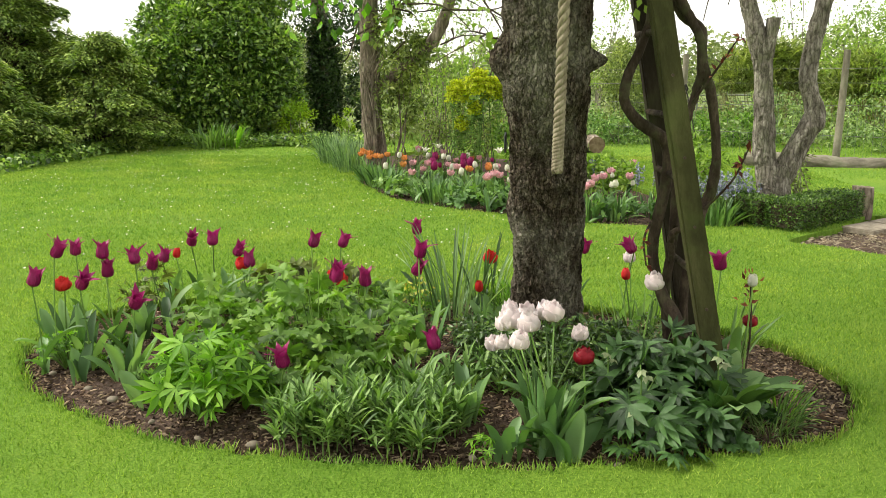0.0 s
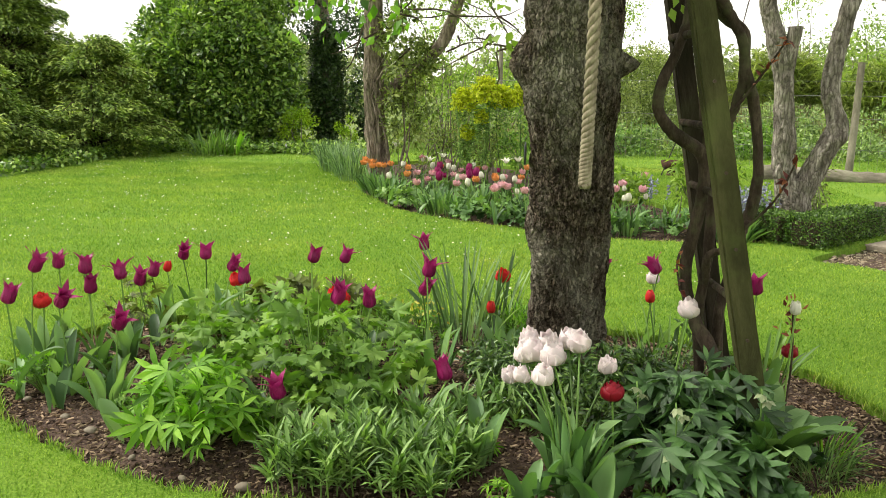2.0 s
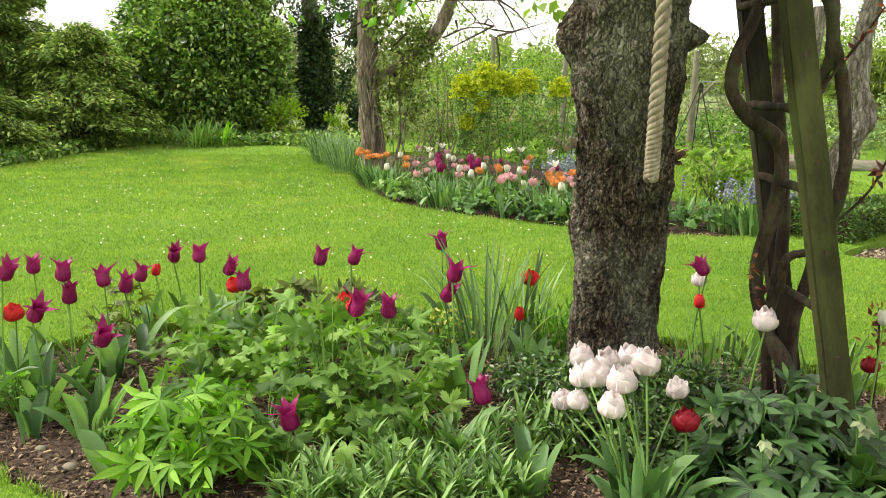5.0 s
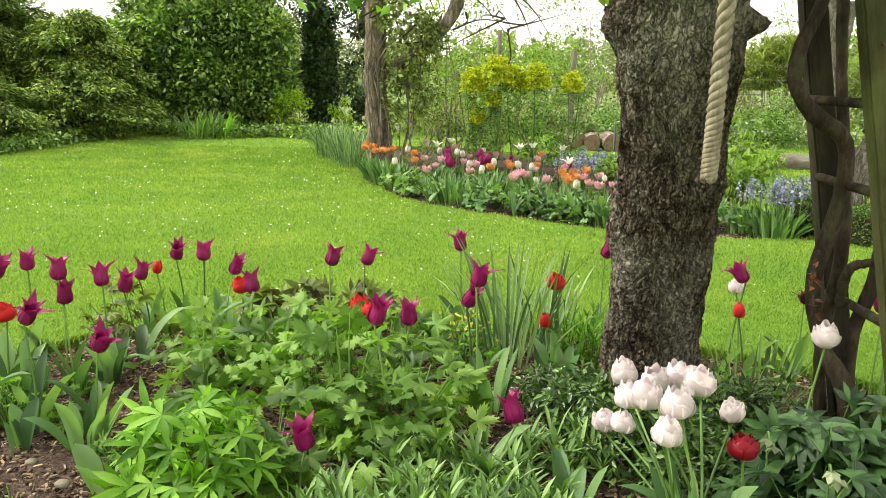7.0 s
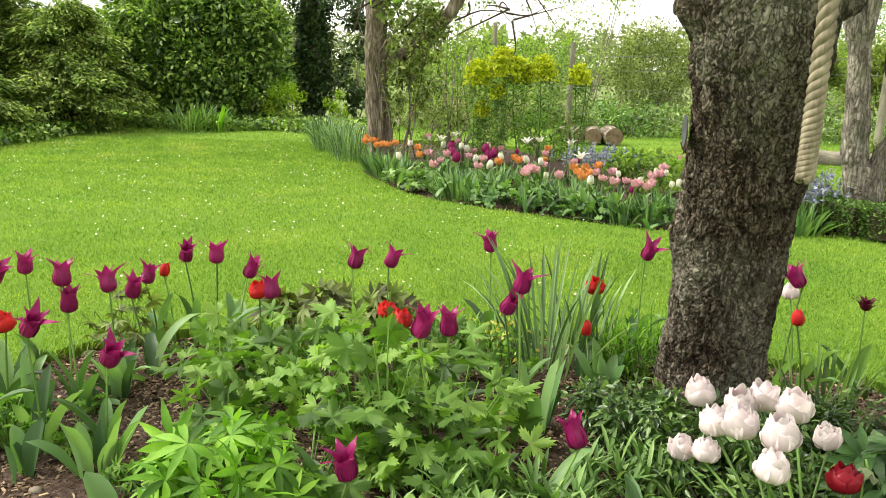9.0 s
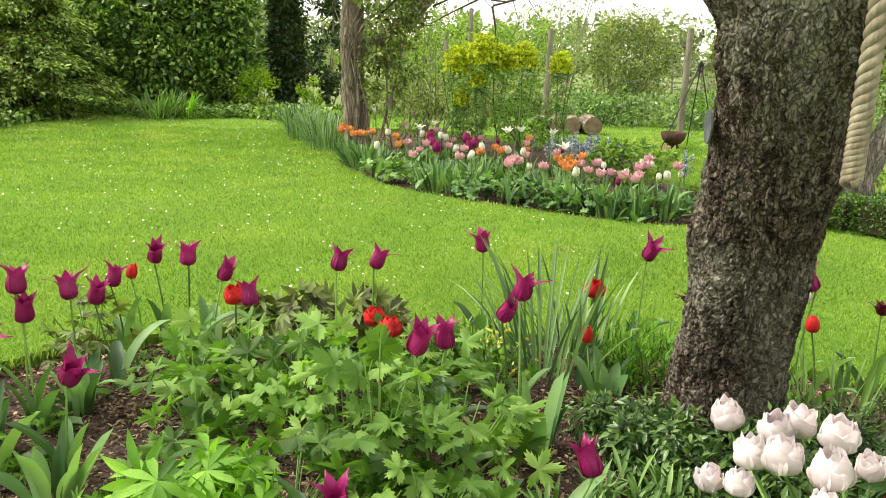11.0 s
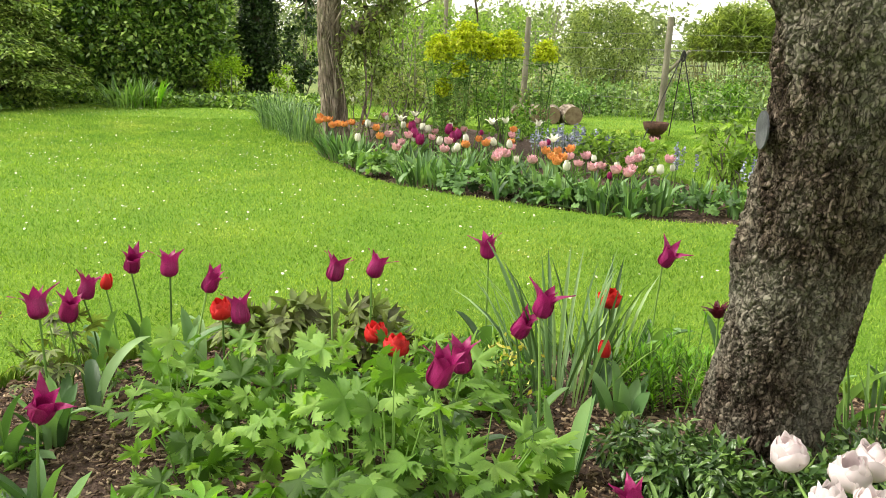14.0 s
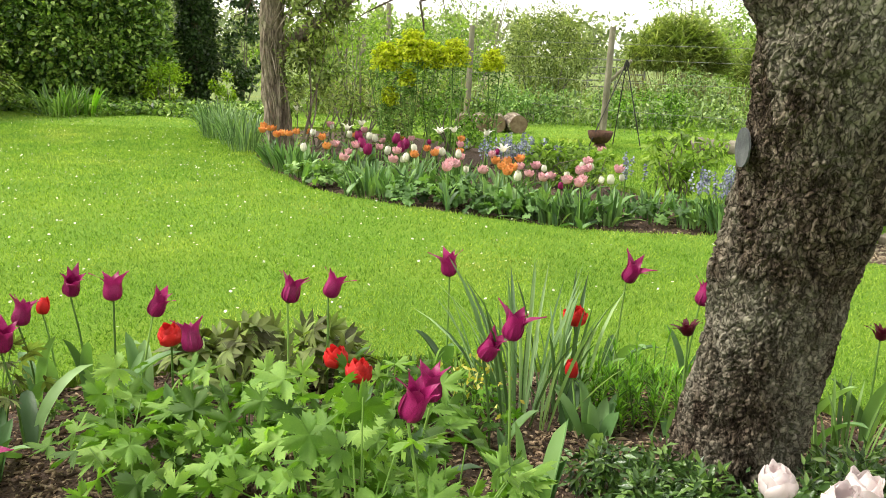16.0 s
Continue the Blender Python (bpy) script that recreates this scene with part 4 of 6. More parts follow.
def strap_clump(name, x, y, n, length, width, material, label, category, spread=0.12, lean=0.5, droop=1.0, z=0.0, rows=6, group=""):
    t = thing(name, x, y, z, label, category, group)
    g = Geo()
    k = n
    az = rng.uniform(0, 6.28, k)
    r = spread * np.sqrt(rng.uniform(0, 1, k))
    p = np.c_[r * np.cos(az), r * np.sin(az), np.full(k, -0.03)]
    for i in range(k if k <= 60 else 0):
        Geo().ribbons(p[i:i + 1], az[i:i + 1], length * rng.uniform(0.6, 1.1, 1), width * rng.uniform(0.7, 1.2, 1), np.abs(rng.normal(0, lean, 1)) + 0.05, droop * rng.uniform(0, 1, 1), rows, 0.3, 0.45, 0.4).ob("leaf", material, t)
    if k <= 60:
        return t
    g.ribbons(p, az + rng.normal(0, 0.6, k), length * rng.uniform(0.6, 1.1, k), width * rng.uniform(0.7, 1.2, k), np.abs(rng.normal(0, lean, k)) + 0.05, droop * rng.uniform(0, 1, k), rows)
    tagged(g.ob("foliage", material, t), kind="stuff")
    return t


strap_clump("iris_clump", -4.95, 17.5, 110, 0.58, 0.032, STRAP, "clump of sword-shaped iris leaves", "plant", 0.3, 0.55, 1.2)
strap_clump("iris_clump", -4.7, 17.6, 50, 0.5, 0.03, LIME, "clump of sword-shaped iris leaves", "plant", 0.3, 0.3, 0.7)
for x, y in ((-2.15, 14.9), (-1.85, 14.3), (-1.65, 13.7), (-2.3, 15.6)):
    strap_clump("bulb_foliage", x, y, 150, 0.5, 0.013, GLAUCOUS, "arching grey-green bulb leaves at the lawn edge", "plant", 0.2, 0.25, 1.2)
k = 9000
x = rng.uniform(-8.5, -1.9, k)
y = 17.6 + rng.uniform(0, 1.5, k) + 0.25 * np.sin(x * 3)
x2 = rng.uniform(-7.2, -6.2, 3000)
y2 = rng.uniform(13.2, 17.8, 3000)
x, y = np.r_[x, x2 - 0.25 * (17.6 - y2) * 0.2], np.r_[y, y2]
g = Geo().spread(LEAF, LEAF_F, np.c_[x, y, rng.uniform(0.02, 0.2, len(x))], rng.normal(0, 1, (len(x), 3)), np.c_[rng.normal(0, 0.4, (len(x), 2)), np.ones(len(x))], np.outer(rng.uniform(0.05, 0.1, len(x)), (0.7, 1, 1)))
tagged(g.ob("ground_cover", LAUREL), "low dark green ground cover under the bushes", "ground cover", "", "stuff")
bush("bright_shrub", -4.15, 21.7, (0.7, 0.5, 0.45), 0.4, 30, 60, 0.08, FRESH, "bright green growth beyond the bushes", "shrub")

# ---- border behind the lawn ----
for i, (x, y, rz, r, zz, n, mat, lab) in enumerate((
        (-0.45, 14.3, 0.7, 0.7, 0.9, 40, FRESH, "twiggy olive shrub at the back of the border"),
        (0.2, 15.2, 0.6, 0.8, 0.75, 40, OLIVE, "open olive shrub at the back of the border"),
        (-0.2, 13.6, 0.4, 0.5, 0.45, 20, BRONZE, "bronze-leaved rose bush in the border"),
        (0.75, 13.7, 0.35, 0.5, 0.42, 30, MIDGREEN, "feathery green perennial in the border"),
        (1.0, 14.6, 0.14, 0.4, 0.16, 18, MIDGREEN, "green perennial at the back of the border"),
        (-0.9, 14.2, 0.5, 0.4, 0.55, 20, OLIVE, "shrub beside the old tree"),
        (-0.55, 15.3, 0.8, 0.6, 1.5, 22, FRESH, "light open shrub behind the border"),
        (1.75, 12.7, 0.12, 0.4, 0.16, 20, MIDGREEN, "lime green leafy perennial in the border"))):
    bush("border_shrub", x, y, (r, 0.45, rz), zz, int(n * 0.7), 46, 0.065, mat, lab, "shrub", 0.45, 7, 0.3)

for cx, cy, cz, r in ((-0.12, 12.7, 1.12, 0.17), (0.14, 12.6, 1.23, 0.2), (0.31, 12.75, 1.15, 0.17), (0.57, 12.65, 1.18, 0.17), (0.98, 12.75, 1.12, 0.13), (-0.08, 12.7, 0.73, 0.09), (0.09, 12.6, 0.92, 0.08)):
    t = thing("euphorbia", cx, cy, 0, "tall euphorbia with domed acid yellow flower head", "plant", "euphorbias in the border")
    g = Geo()
    for j in range(3):
        e = np.array((rng.normal(0, r * 0.6), rng.normal(0, r * 0.6), cz - rng.uniform(0, 0.1)))
        Geo().tube(curve_points([(rng.normal(0, 0.06), rng.normal(0, 0.06), -0.05), (e[0] * 0.5, e[1] * 0.5, cz * 0.5), e], 8), np.linspace(0.008, 0.005, 8), 5).ob("stem", STEM, t)
    g = Geo()
    k = int(70000 * r * r) + 500
    b = ball(k)
    b[:, 2] = np.abs(b[:, 2]) - 0.5
    p = np.array((0, 0, cz)) + b * r * (0.9, 0.9, 1.35) * rng.uniform(0.45, 1.08, (k, 1)) + 0.03 * np.sin(b * 19)
    g.spread(LEAF, LEAF_F, p, rng.normal(0, 1, (k, 3)) + b, b + (0, 0, 0.6), np.outer(rng.uniform(0.018, 0.034, k), (0.9, 1, 1)))
    tagged(g.ob("flower_head", EUPHORBIA, t), kind="stuff")
    g = Geo()
    k = 260
    z = cz - 0.1 - rng.uniform(0, 1, k) ** 1.6 * cz * 0.6
    g.spread(LEAF, LEAF_F, np.c_[rng.normal(0, 0.05, (k, 2)) * (0.6 + z[:, None]), z], np.c_[rng.normal(0, 1, (k, 2)), rng.normal(-0.3, 0.3, k)], np.c_[rng.normal(0, 0.3, (k, 2)), np.ones(k)], np.outer(rng.uniform(0.05, 0.09, k), (0.16, 1, 1)))
    g.ob("foliage", GREYGREEN, t)


# ---- flowers ----
def petal_mesh(name, radius, width, z, rows, cols, material, ruffle=0.0, seed=0, blunt=0.0):
    """One petal of a cup, standing on the +x side, one high."""
    s = np.linspace(0, 1, rows)
    k = np.linspace(0, 1, len(radius))
    r, w, h = np.interp(s, k, radius), np.interp(s, k, width), np.interp(s, k, z)
    v = []
    for i in range(rows):
        for j in range(cols):
            c = 2 * j / (cols - 1) - 1
            bend = 0.55 * c * c * w[i]
            wob = ruffle * math.sin(5 * c + seed + i) * s[i]
            v.append((r[i] - bend + wob, c * w[i], h[i] - 0.05 * abs(c) * s[i] - blunt * c * c * s[i] ** 4 + wob * 0.5))
    f = [(i * cols + j, i * cols + j + 1, (i + 1) * cols + j + 1, (i + 1) * cols + j) for i in range(rows - 1) for j in range(cols - 1)]
    return Geo().add(v, f).mesh(name, material)


def flower_kind(material, radius, width, z, whorls, rows=7, cols=5, ruffle=0.0, blunt=0.0, flare=(0, 0, 0)):
    """Three petals that differ in how far their tips turn out, and the whorls in which they stand."""
    n = len(radius)
    bent = [[q + fl * max(0.0, i / (n - 1) - 0.55) ** 1.5 for i, q in enumerate(radius)] for fl in flare]
    return [petal_mesh("petal", bent[i], width, z, rows, cols, material, ruffle, i, blunt) for i in range(3)], whorls


LILY_R, LILY_W, LILY_Z = (0.06, 0.21, 0.285, 0.3, 0.275, 0.255, 0.265, 0.31), (0.08, 0.24, 0.32, 0.32, 0.27, 0.195, 0.12, 0.008), (0, 0.06, 0.21, 0.42, 0.61, 0.79, 0.96, 1.1)
CUP_R, CUP_W, CUP_Z = (0.06, 0.40, 0.56, 0.61, 0.6, 0.53), (0.1, 0.38, 0.54, 0.58, 0.54, 0.42), (0, 0.07, 0.25, 0.48, 0.72, 0.9)
ROSE_R, ROSE_W, ROSE_Z = (0.06, 0.38, 0.52, 0.56, 0.53, 0.46), (0.1, 0.4, 0.56, 0.6, 0.54, 0.36), (0, 0.06, 0.24, 0.5, 0.76, 0.95)
PEONY_R, PEONY_W, PEONY_Z = (0.06, 0.4, 0.54, 0.62, 0.7), (0.1, 0.36, 0.46, 0.46, 0.3), (0, 0.08, 0.3, 0.58, 0.8)
EGG_R, EGG_W, EGG_Z = (0.06, 0.3, 0.36, 0.35, 0.29, 0.22), (0.08, 0.28, 0.34, 0.31, 0.22, 0.04), (0, 0.1, 0.35, 0.62, 0.86, 1.0)
STAR_R, STAR_W, STAR_Z = (0.05, 0.28, 0.4, 0.58, 0.85, 1.05), (0.07, 0.22, 0.26, 0.22, 0.13, 0.01), (0, 0.1, 0.35, 0.6, 0.78, 0.82)
six = [(a, 1.0 - 0.05 * (i % 2), 0.0) for i, a in enumerate(range(0, 360, 60))]
double = [(60 * i, 1.0, 0.0) for i in range(6)] + [(72 * i + 25, 0.82, 0.1) for i in range(5)] + [(90 * i + 50, 0.6, 0.24) for i in range(4)]
KINDS = {
    "lily_purple": flower_kind(PURPLE, LILY_R, LILY_W, LILY_Z, six, 12, 7, 0.0, 0.0, (0.55, 1.15, 1.9)),
    "egg_red": flower_kind(RED, EGG_R, EGG_W, EGG_Z, six),
    "double_red": flower_kind(RED, CUP_R, CUP_W, CUP_Z, double, 6, 7, 0.06, 0.3),
    "double_crimson": flower_kind(CRIMSON, CUP_R, CUP_W, CUP_Z, double, 6, 7, 0.06, 0.3),
    "maroon": flower_kind(MAROON, STAR_R, STAR_W, STAR_Z, double, 6, 5, 0.05),
    "blush": flower_kind(BLUSH, ROSE_R, ROSE_W, ROSE_Z, double, 10, 9, 0.035, 0.26, (0.0, -0.15, 0.35)),
    "cup_pink": flower_kind(PINK, PEONY_R, PEONY_W, PEONY_Z, double, 6, 5, 0.05, 0.28),
    "egg_orange": flower_kind(ORANGE, PEONY_R, PEONY_W, PEONY_Z, double, 6, 5, 0.05, 0.25),
    "egg_white": flower_kind(CREAM, EGG_R, EGG_W, EGG_Z, six, 5, 4),
    "star_white": flower_kind(CREAM, STAR_R, STAR_W, STAR_Z, six, 5, 3),
    "egg_magenta": flower_kind(PURPLE, EGG_R, EGG_W, EGG_Z, six, 5, 4),
}
pistil = Geo().tube([(0, 0, -0.03), (0, 0, 0.02), (0, 0, 0.2), (0, 0, 0.32)], [0.05, 0.1, 0.06, 0.08], 8).mesh("flower", CENTRE)


def tulip_leaf_mesh(n, length, width, lean, droop):
    g = Geo()
    g.ribbons(np.zeros((1, 3)), np.zeros(1), np.array([length]), np.array([width]), np.array([lean]), np.array([droop]), 9, 0.3, 0.4, 0.5)
    return g.mesh("leaf", TULIP_LEAF)


LEAVES = [tulip_leaf_mesh(i, *v) for i, v in enumerate(((0.26, 0.06, 0.35, 0.6), (0.22, 0.05, 0.6, 0.9), (0.28, 0.045, 0.2, 0.5), (0.18, 0.06, 0.9, 0.8), (0.3, 0.05, 0.3, 1.3)))]


def tulip(kind, x, y, z, size, label, group, tilt=6.0, leaves=3, base=None, spin=None, ground=0.0, leaf_scale=1.0):
    """A tulip whose flower is centred at height z; the stem rises from near the foot."""
    petals, whorls = KINDS[kind]
    bx, by = base if base else (x + rng.normal(0, 0.03), y + rng.normal(0, 0.03))
    t = thing("tulip", bx, by, ground, label, "tulip", group)
    top = np.array((x - bx, y - by, z - ground - size * 0.5))
    q = curve_points([(0, 0, -0.04), (top[0] * 0.35, top[1] * 0.35, top[2] * 0.5), top], 10)
    Geo().tube(q, np.linspace(0.0042, 0.0034, 10), 6).ob("stem", STEM, t)
    a = rng.uniform(0, 360) if spin is None else spin
    f = place("flower", pistil, t, "", Matrix.LocRotScale(tuple(top), Euler((radians(tilt * math.cos(a)), radians(tilt * math.sin(a * 1.7)), radians(a))), (size, size, size)))
    for i, (ang, sc, lift) in enumerate(whorls):
        place("petal", petals[rng.integers(3)], f, "", Matrix.LocRotScale((0, 0, lift), Euler((0, radians(rng.normal(0, 4)), radians(ang + rng.normal(0, 5)))), (sc, sc, rng.uniform(0.94, 1.04))))
    for i in range(leaves):
        s = leaf_scale * rng.uniform(0.75, 1.15)
        place("leaf", LEAVES[rng.integers(5)], t, "", Matrix.LocRotScale((rng.normal(0, 0.012), rng.normal(0, 0.012), -0.03), Euler((0, 0, rng.uniform(0, 6.28))), (s, s, s)))
    return t


PURPLE_T = "tall lily-flowered tulip with magenta-purple pointed petals"
for x, y, z in ((-1.378, 6.893, 0.397), (-1.182, 6.702, 0.438), (-1.08, 6.774, 0.364), (-0.866, 6.337, 0.403), (-0.637, 6.724, 0.429), (-0.51, 6.898, 0.394), (-0.305, 5.688, 0.497),
                (-0.224, 6.008, 0.395), (-0.077, 6.956, 0.458), (0.003, 6.194, 0.493), (-0.035, 6.388, 0.362), (0.134, 5.527, 0.257), (-0.453, 5.372, 0.226), (0.57, 6.92, 0.455),
                (1.079, 6.538, 0.452), (1.39, 6.05, 0.48), (-1.914, 6.603, 0.397), (-1.539, 6.147, 0.481), (-1.525, 6.152, 0.39), (-1.7, 5.8, 0.43), (-1.499, 5.835, 0.415),
                (-1.439, 6.288, 0.425), (-1.443, 6.478, 0.351), (-1.53, 6.83, 0.31), (-1.72, 6.04, 0.51), (-1.259, 5.843, 0.324), (0.85, 6.9, 0.372)):
    small = z < 0.3 and y < 5.3
    tulip("lily_purple", x, y, z, 0.06 if small else 0.088, PURPLE_T, "purple tulips of the island bed", float(rng.uniform(6, 32)), 3, None, None, 0.0, 0.65 if small else 1.0)
for x, y, z, kind in ((-1.49, 6.94, 0.3, "egg_red"), (-1.7, 6.07, 0.33, "double_red"), (-0.408, 6.32, 0.305, "double_red"), (-0.98, 6.58, 0.325, "double_red"), (-0.47, 6.5, 0.28, "double_red"),
                      (0.342, 6.757, 0.333, "double_red"), (0.29, 6.551, 0.22, "egg_red"), (1.02, 6.4, 0.33, "egg_red")):
    tulip(kind, x, y, z, 0.062, "scarlet red tulip with rounded bloom", "red tulips of the island bed", 8, 2)
tulip("maroon", 0.6, 6.4, 0.41, 0.05, "dark maroon fringed tulip behind the trunk", "", 10, 2)
tulip("maroon", 1.3, 6.5, 0.36, 0.05, "dark maroon fringed tulip beside the frame", "", 10, 2)
tulip("double_crimson", 0.703, 5.263, 0.286, 0.06, "deep crimson double tulip low beside the pale ones", "", 8, 2)
tulip("double_crimson", 1.47, 5.84, 0.26, 0.05, "deep crimson double tulip at the foot of the frame", "", 8, 2)
BLUSH_T = "blush white double tulip with broad rounded petals"
for x, y, z, s in ((0.439, 5.523, 0.386, 0.078), (0.364, 5.408, 0.285, 0.066), (0.402, 5.33, 0.314, 0.066), (0.454, 5.069, 0.406, 0.074), (0.439, 5.214, 0.439, 0.082), (0.498, 5.131, 0.453, 0.084),
                   (0.594, 5.31, 0.445, 0.084), (0.699, 5.356, 0.347, 0.066), (0.414, 5.3, 0.4, 0.078), (0.569, 5.45, 0.406, 0.082), (0.498, 5.4, 0.414, 0.08)):
    tulip("blush", x, y, z, s * 0.8, BLUSH_T, "blush tulips before the trunk", 10, 2, (0.56 + rng.normal(0, 0.03), 5.12 + rng.normal(0, 0.03)), None, 0.0, 1.05)
tulip("blush", 1.004, 5.567, 0.499, 0.062, BLUSH_T, "", 4, 3)
tulip("blush", 1.073, 6.623, 0.367, 0.055, BLUSH_T, "", 4, 2)
tulip("egg_white", 1.42, 5.68, 0.48, 0.055, "small white tulip beside the frame", "", 4, 2)

# the border's tulips
ORANGE_AT = [(-1.40, 13.00), (-1.41, 13.2), (-1.33, 13.1), (-1.20, 12.42), (-1.18, 12.81), (-1.30, 13.3), (-1.10, 12.70), (-1.04, 12.85), (-0.74, 12.21), (-0.68, 11.51), (0.28, 11.35), (0.64, 12.38), (0.72, 10.80), (0.72, 10.45), (0.74, 10.32), (0.82, 10.50), (0.97, 10.97), (0.07, 11.08), (0.82, 10.75)]
PINK_AT = [(-0.52, 10.90), (-0.71, 13.6), (-0.61, 11.93), (-0.12, 10.90), (-0.07, 11.26), (0.29, 10.42), (0.27, 10.3), (0.34, 10.64), (0.40, 10.77), (0.55, 10.35), (1.07, 10.81), (0.95, 10.02), (1.09, 9.85), (1.31, 10.34), (1.41, 10.46), (1.23, 9.95), (1.17, 9.8), (1.53, 10.91), (1.89, 11.70), (-0.33, 13.08), (-0.42, 11.72), (1.65, 10.41)]
WHITE_AT = [(-0.86, 12.65), (-0.88, 11.56), (-0.49, 12.52), (-0.29, 12.40), (-0.22, 12.48), (-0.14, 11.56), (-0.01, 10.94), (0.00, 12.55), (0.12, 11.72), (0.78, 10.13), (1.46, 10.0), (0.36, 11.46), (0.48, 11.27), (-1.28, 13.6)]
STAR_AT = [(-1.11, 14.0), (-0.51, 12.36), (-0.37, 12.61), (0.39, 12.14), (0.53, 12.13), (0.82, 11.92), (0.78, 10.75)]
MAGENTA_AT = [(-0.39, 12.43), (-0.32, 11.33), (-0.36, 11.74), (-0.04, 12.09), (0.04, 12.00), (-0.01, 11.59)]
for spots, kind, z, size, label in ((ORANGE_AT, "egg_orange", 0.335, 0.066, "orange tulip in the long border"), (PINK_AT, "cup_pink", 0.335, 0.068, "rose pink tulip in the long border"),
                                    (WHITE_AT, "egg_white", 0.33, 0.08, "cream white tulip in the long border"), (STAR_AT, "star_white", 0.46, 0.07, "white star-shaped lily tulip in the long border"),
                                    (MAGENTA_AT, "egg_magenta", 0.34, 0.11, "dark magenta tulip in the long border")):
    for x, y in spots:
        tulip(kind, x, y, z + rng.normal(0, 0.012), size, label, "tulips of the long border", 10, 3)

for i in range(34):
    x = rng.uniform(-1.0, 1.7)
    y = 11.6 - 0.95 * x + rng.uniform(-0.5, 1.2)
    kind, label = (("cup_pink", "rose pink tulip in the long border"), ("egg_white", "cream white tulip in the long border"), ("egg_orange", "orange tulip in the long border"), ("egg_magenta", "dark magenta tulip in the long border"))[(0, 0, 1, 1, 2, 3)[i % 6]]
    if inside(border_line, np.array([x]), np.array([y - 0.2]))[0]:
        tulip(kind, x, y, rng.uniform(0.24, 0.34), 0.06, label, "tulips of the long border", 10, 2)

# ---- island bed plants ----
DELPH, DELPH_F = lobed(5, 6, 0.52)
ROUND, ROUND_F = lobed(5, 2, 0.2, 320)
def divided(angles, length, width, droop):
    """A leaf of several pointed leaflets round one point, each folded along its rib and arching down."""
    rows = ((0.0, 0.12), (0.22, 0.62), (0.45, 1.0), (0.7, 0.78), (1.0, 0.0))
    v, f = [], []
    for i, a in enumerate(angles):
        size = length * (1 - 0.1 * abs(a))
        k = len(v)
        for s, w in rows:
            for c in (-1, 0, 1):
                x, y = c * w * width, s * size
                v.append((x * math.cos(a) + y * math.sin(a), -x * math.sin(a) + y * math.cos(a), 0.3 * abs(c) * w * width - droop * s * s + 0.1 * s))
        for r in range(len(rows) - 1):
            for c in (0, 1):
                q = k + r * 3 + c
                f += [(q, q + 1, q + 4), (q, q + 4, q + 3)]
    return v, f


LUPIN_V, LUPIN_F = divided(np.linspace(-2.3, 2.3, 7), 0.8, 0.085, 0.3)


LEAF_MESH = {}


def leafy_mound(name, x, y, h, r, n, size, shape, faces, material, label, category="plant", upright=0.6, stalk=True, group=""):
    """Leaves on stalks that rise from one crown and spread at the top of a mound."""
    t = thing(name, x, y, 0, label, category, group)
    az = rng.uniform(0, 6.28, n)
    rr = r * np.sqrt(rng.uniform(0, 1, n))
    zz = h * (1 - 0.55 * (rr / r) ** 2) * rng.uniform(0.45, 1.05, n)
    p = np.c_[rr * np.cos(az), rr * np.sin(az), zz]
    out = np.c_[np.cos(az), np.sin(az), np.zeros(n)]
    d = out + rng.normal(0, 0.45, (n, 3)) - (0, 0, 0.15)
    nn = np.array((0, 0, upright)) + 0.5 * out + rng.normal(0, 0.5, (n, 3))
    s = size * rng.uniform(0.65, 1.2, n)
    if n <= 110:
        key = (len(shape), material.name)
        if key not in LEAF_MESH:
            LEAF_MESH[key] = Geo().add(shape, faces).mesh("leaf", material)
        dd = unit(d)
        side = unit(np.cross(dd, nn))
        up = np.cross(side, dd)
        for i in range(n):
            m = Matrix((side[i] * s[i], dd[i] * s[i], up[i] * s[i])).transposed().to_4x4()
            m.translation = p[i]
            place("leaf", LEAF_MESH[key], t, "", m)
    else:
        tagged(Geo().spread(shape, faces, p, d, nn, s).ob("foliage", material, t), kind="stuff")
    if stalk:
        g = Geo()
        for i in range(0, n, 2):
            q = curve_points([(0.18 * p[i][0], 0.18 * p[i][1], -0.03), (0.55 * p[i][0], 0.55 * p[i][1], 0.6 * zz[i]), p[i]], 6)
            g.tube(q, np.linspace(0.003, 0.0018, 6), 5, False)
        tagged(g.ob("stalk_tuft", STEM, t), kind="stuff")
    return t


leafy_mound("lupin", -0.76, 5.37, 0.33, 0.22, 110, 0.125, LUPIN_V, LUPIN_F, LIME, "bright lime green mound of palmate leaves", "lupin", 0.8)
for x, y, h, r, n in ((-0.5, 5.95, 0.44, 0.25, 70), (-0.2, 5.75, 0.34, 0.22, 55), (-0.72, 6.25, 0.36, 0.24, 60), (-0.35, 6.35, 0.30, 0.22, 50), (-0.25, 5.5, 0.24, 0.2, 40), (-1.05, 6.25, 0.27, 0.2, 22), (-1.05, 6.55, 0.25, 0.18, 18), (-0.97, 6.05, 0.27, 0.18, 24), (-0.9, 5.78, 0.2, 0.15, 18), (-0.6, 5.6, 0.26, 0.2, 36), (-0.4, 5.75, 0.47, 0.14, 36)):
    leafy_mound("delphinium", x, y, h, r, int(n * 1.05), 0.118, DELPH, DELPH_F, DELPHINIUM, "leafy delphinium clump with toothed mid-green leaves", "delphinium", 0.8, True, "delphiniums of the island bed")


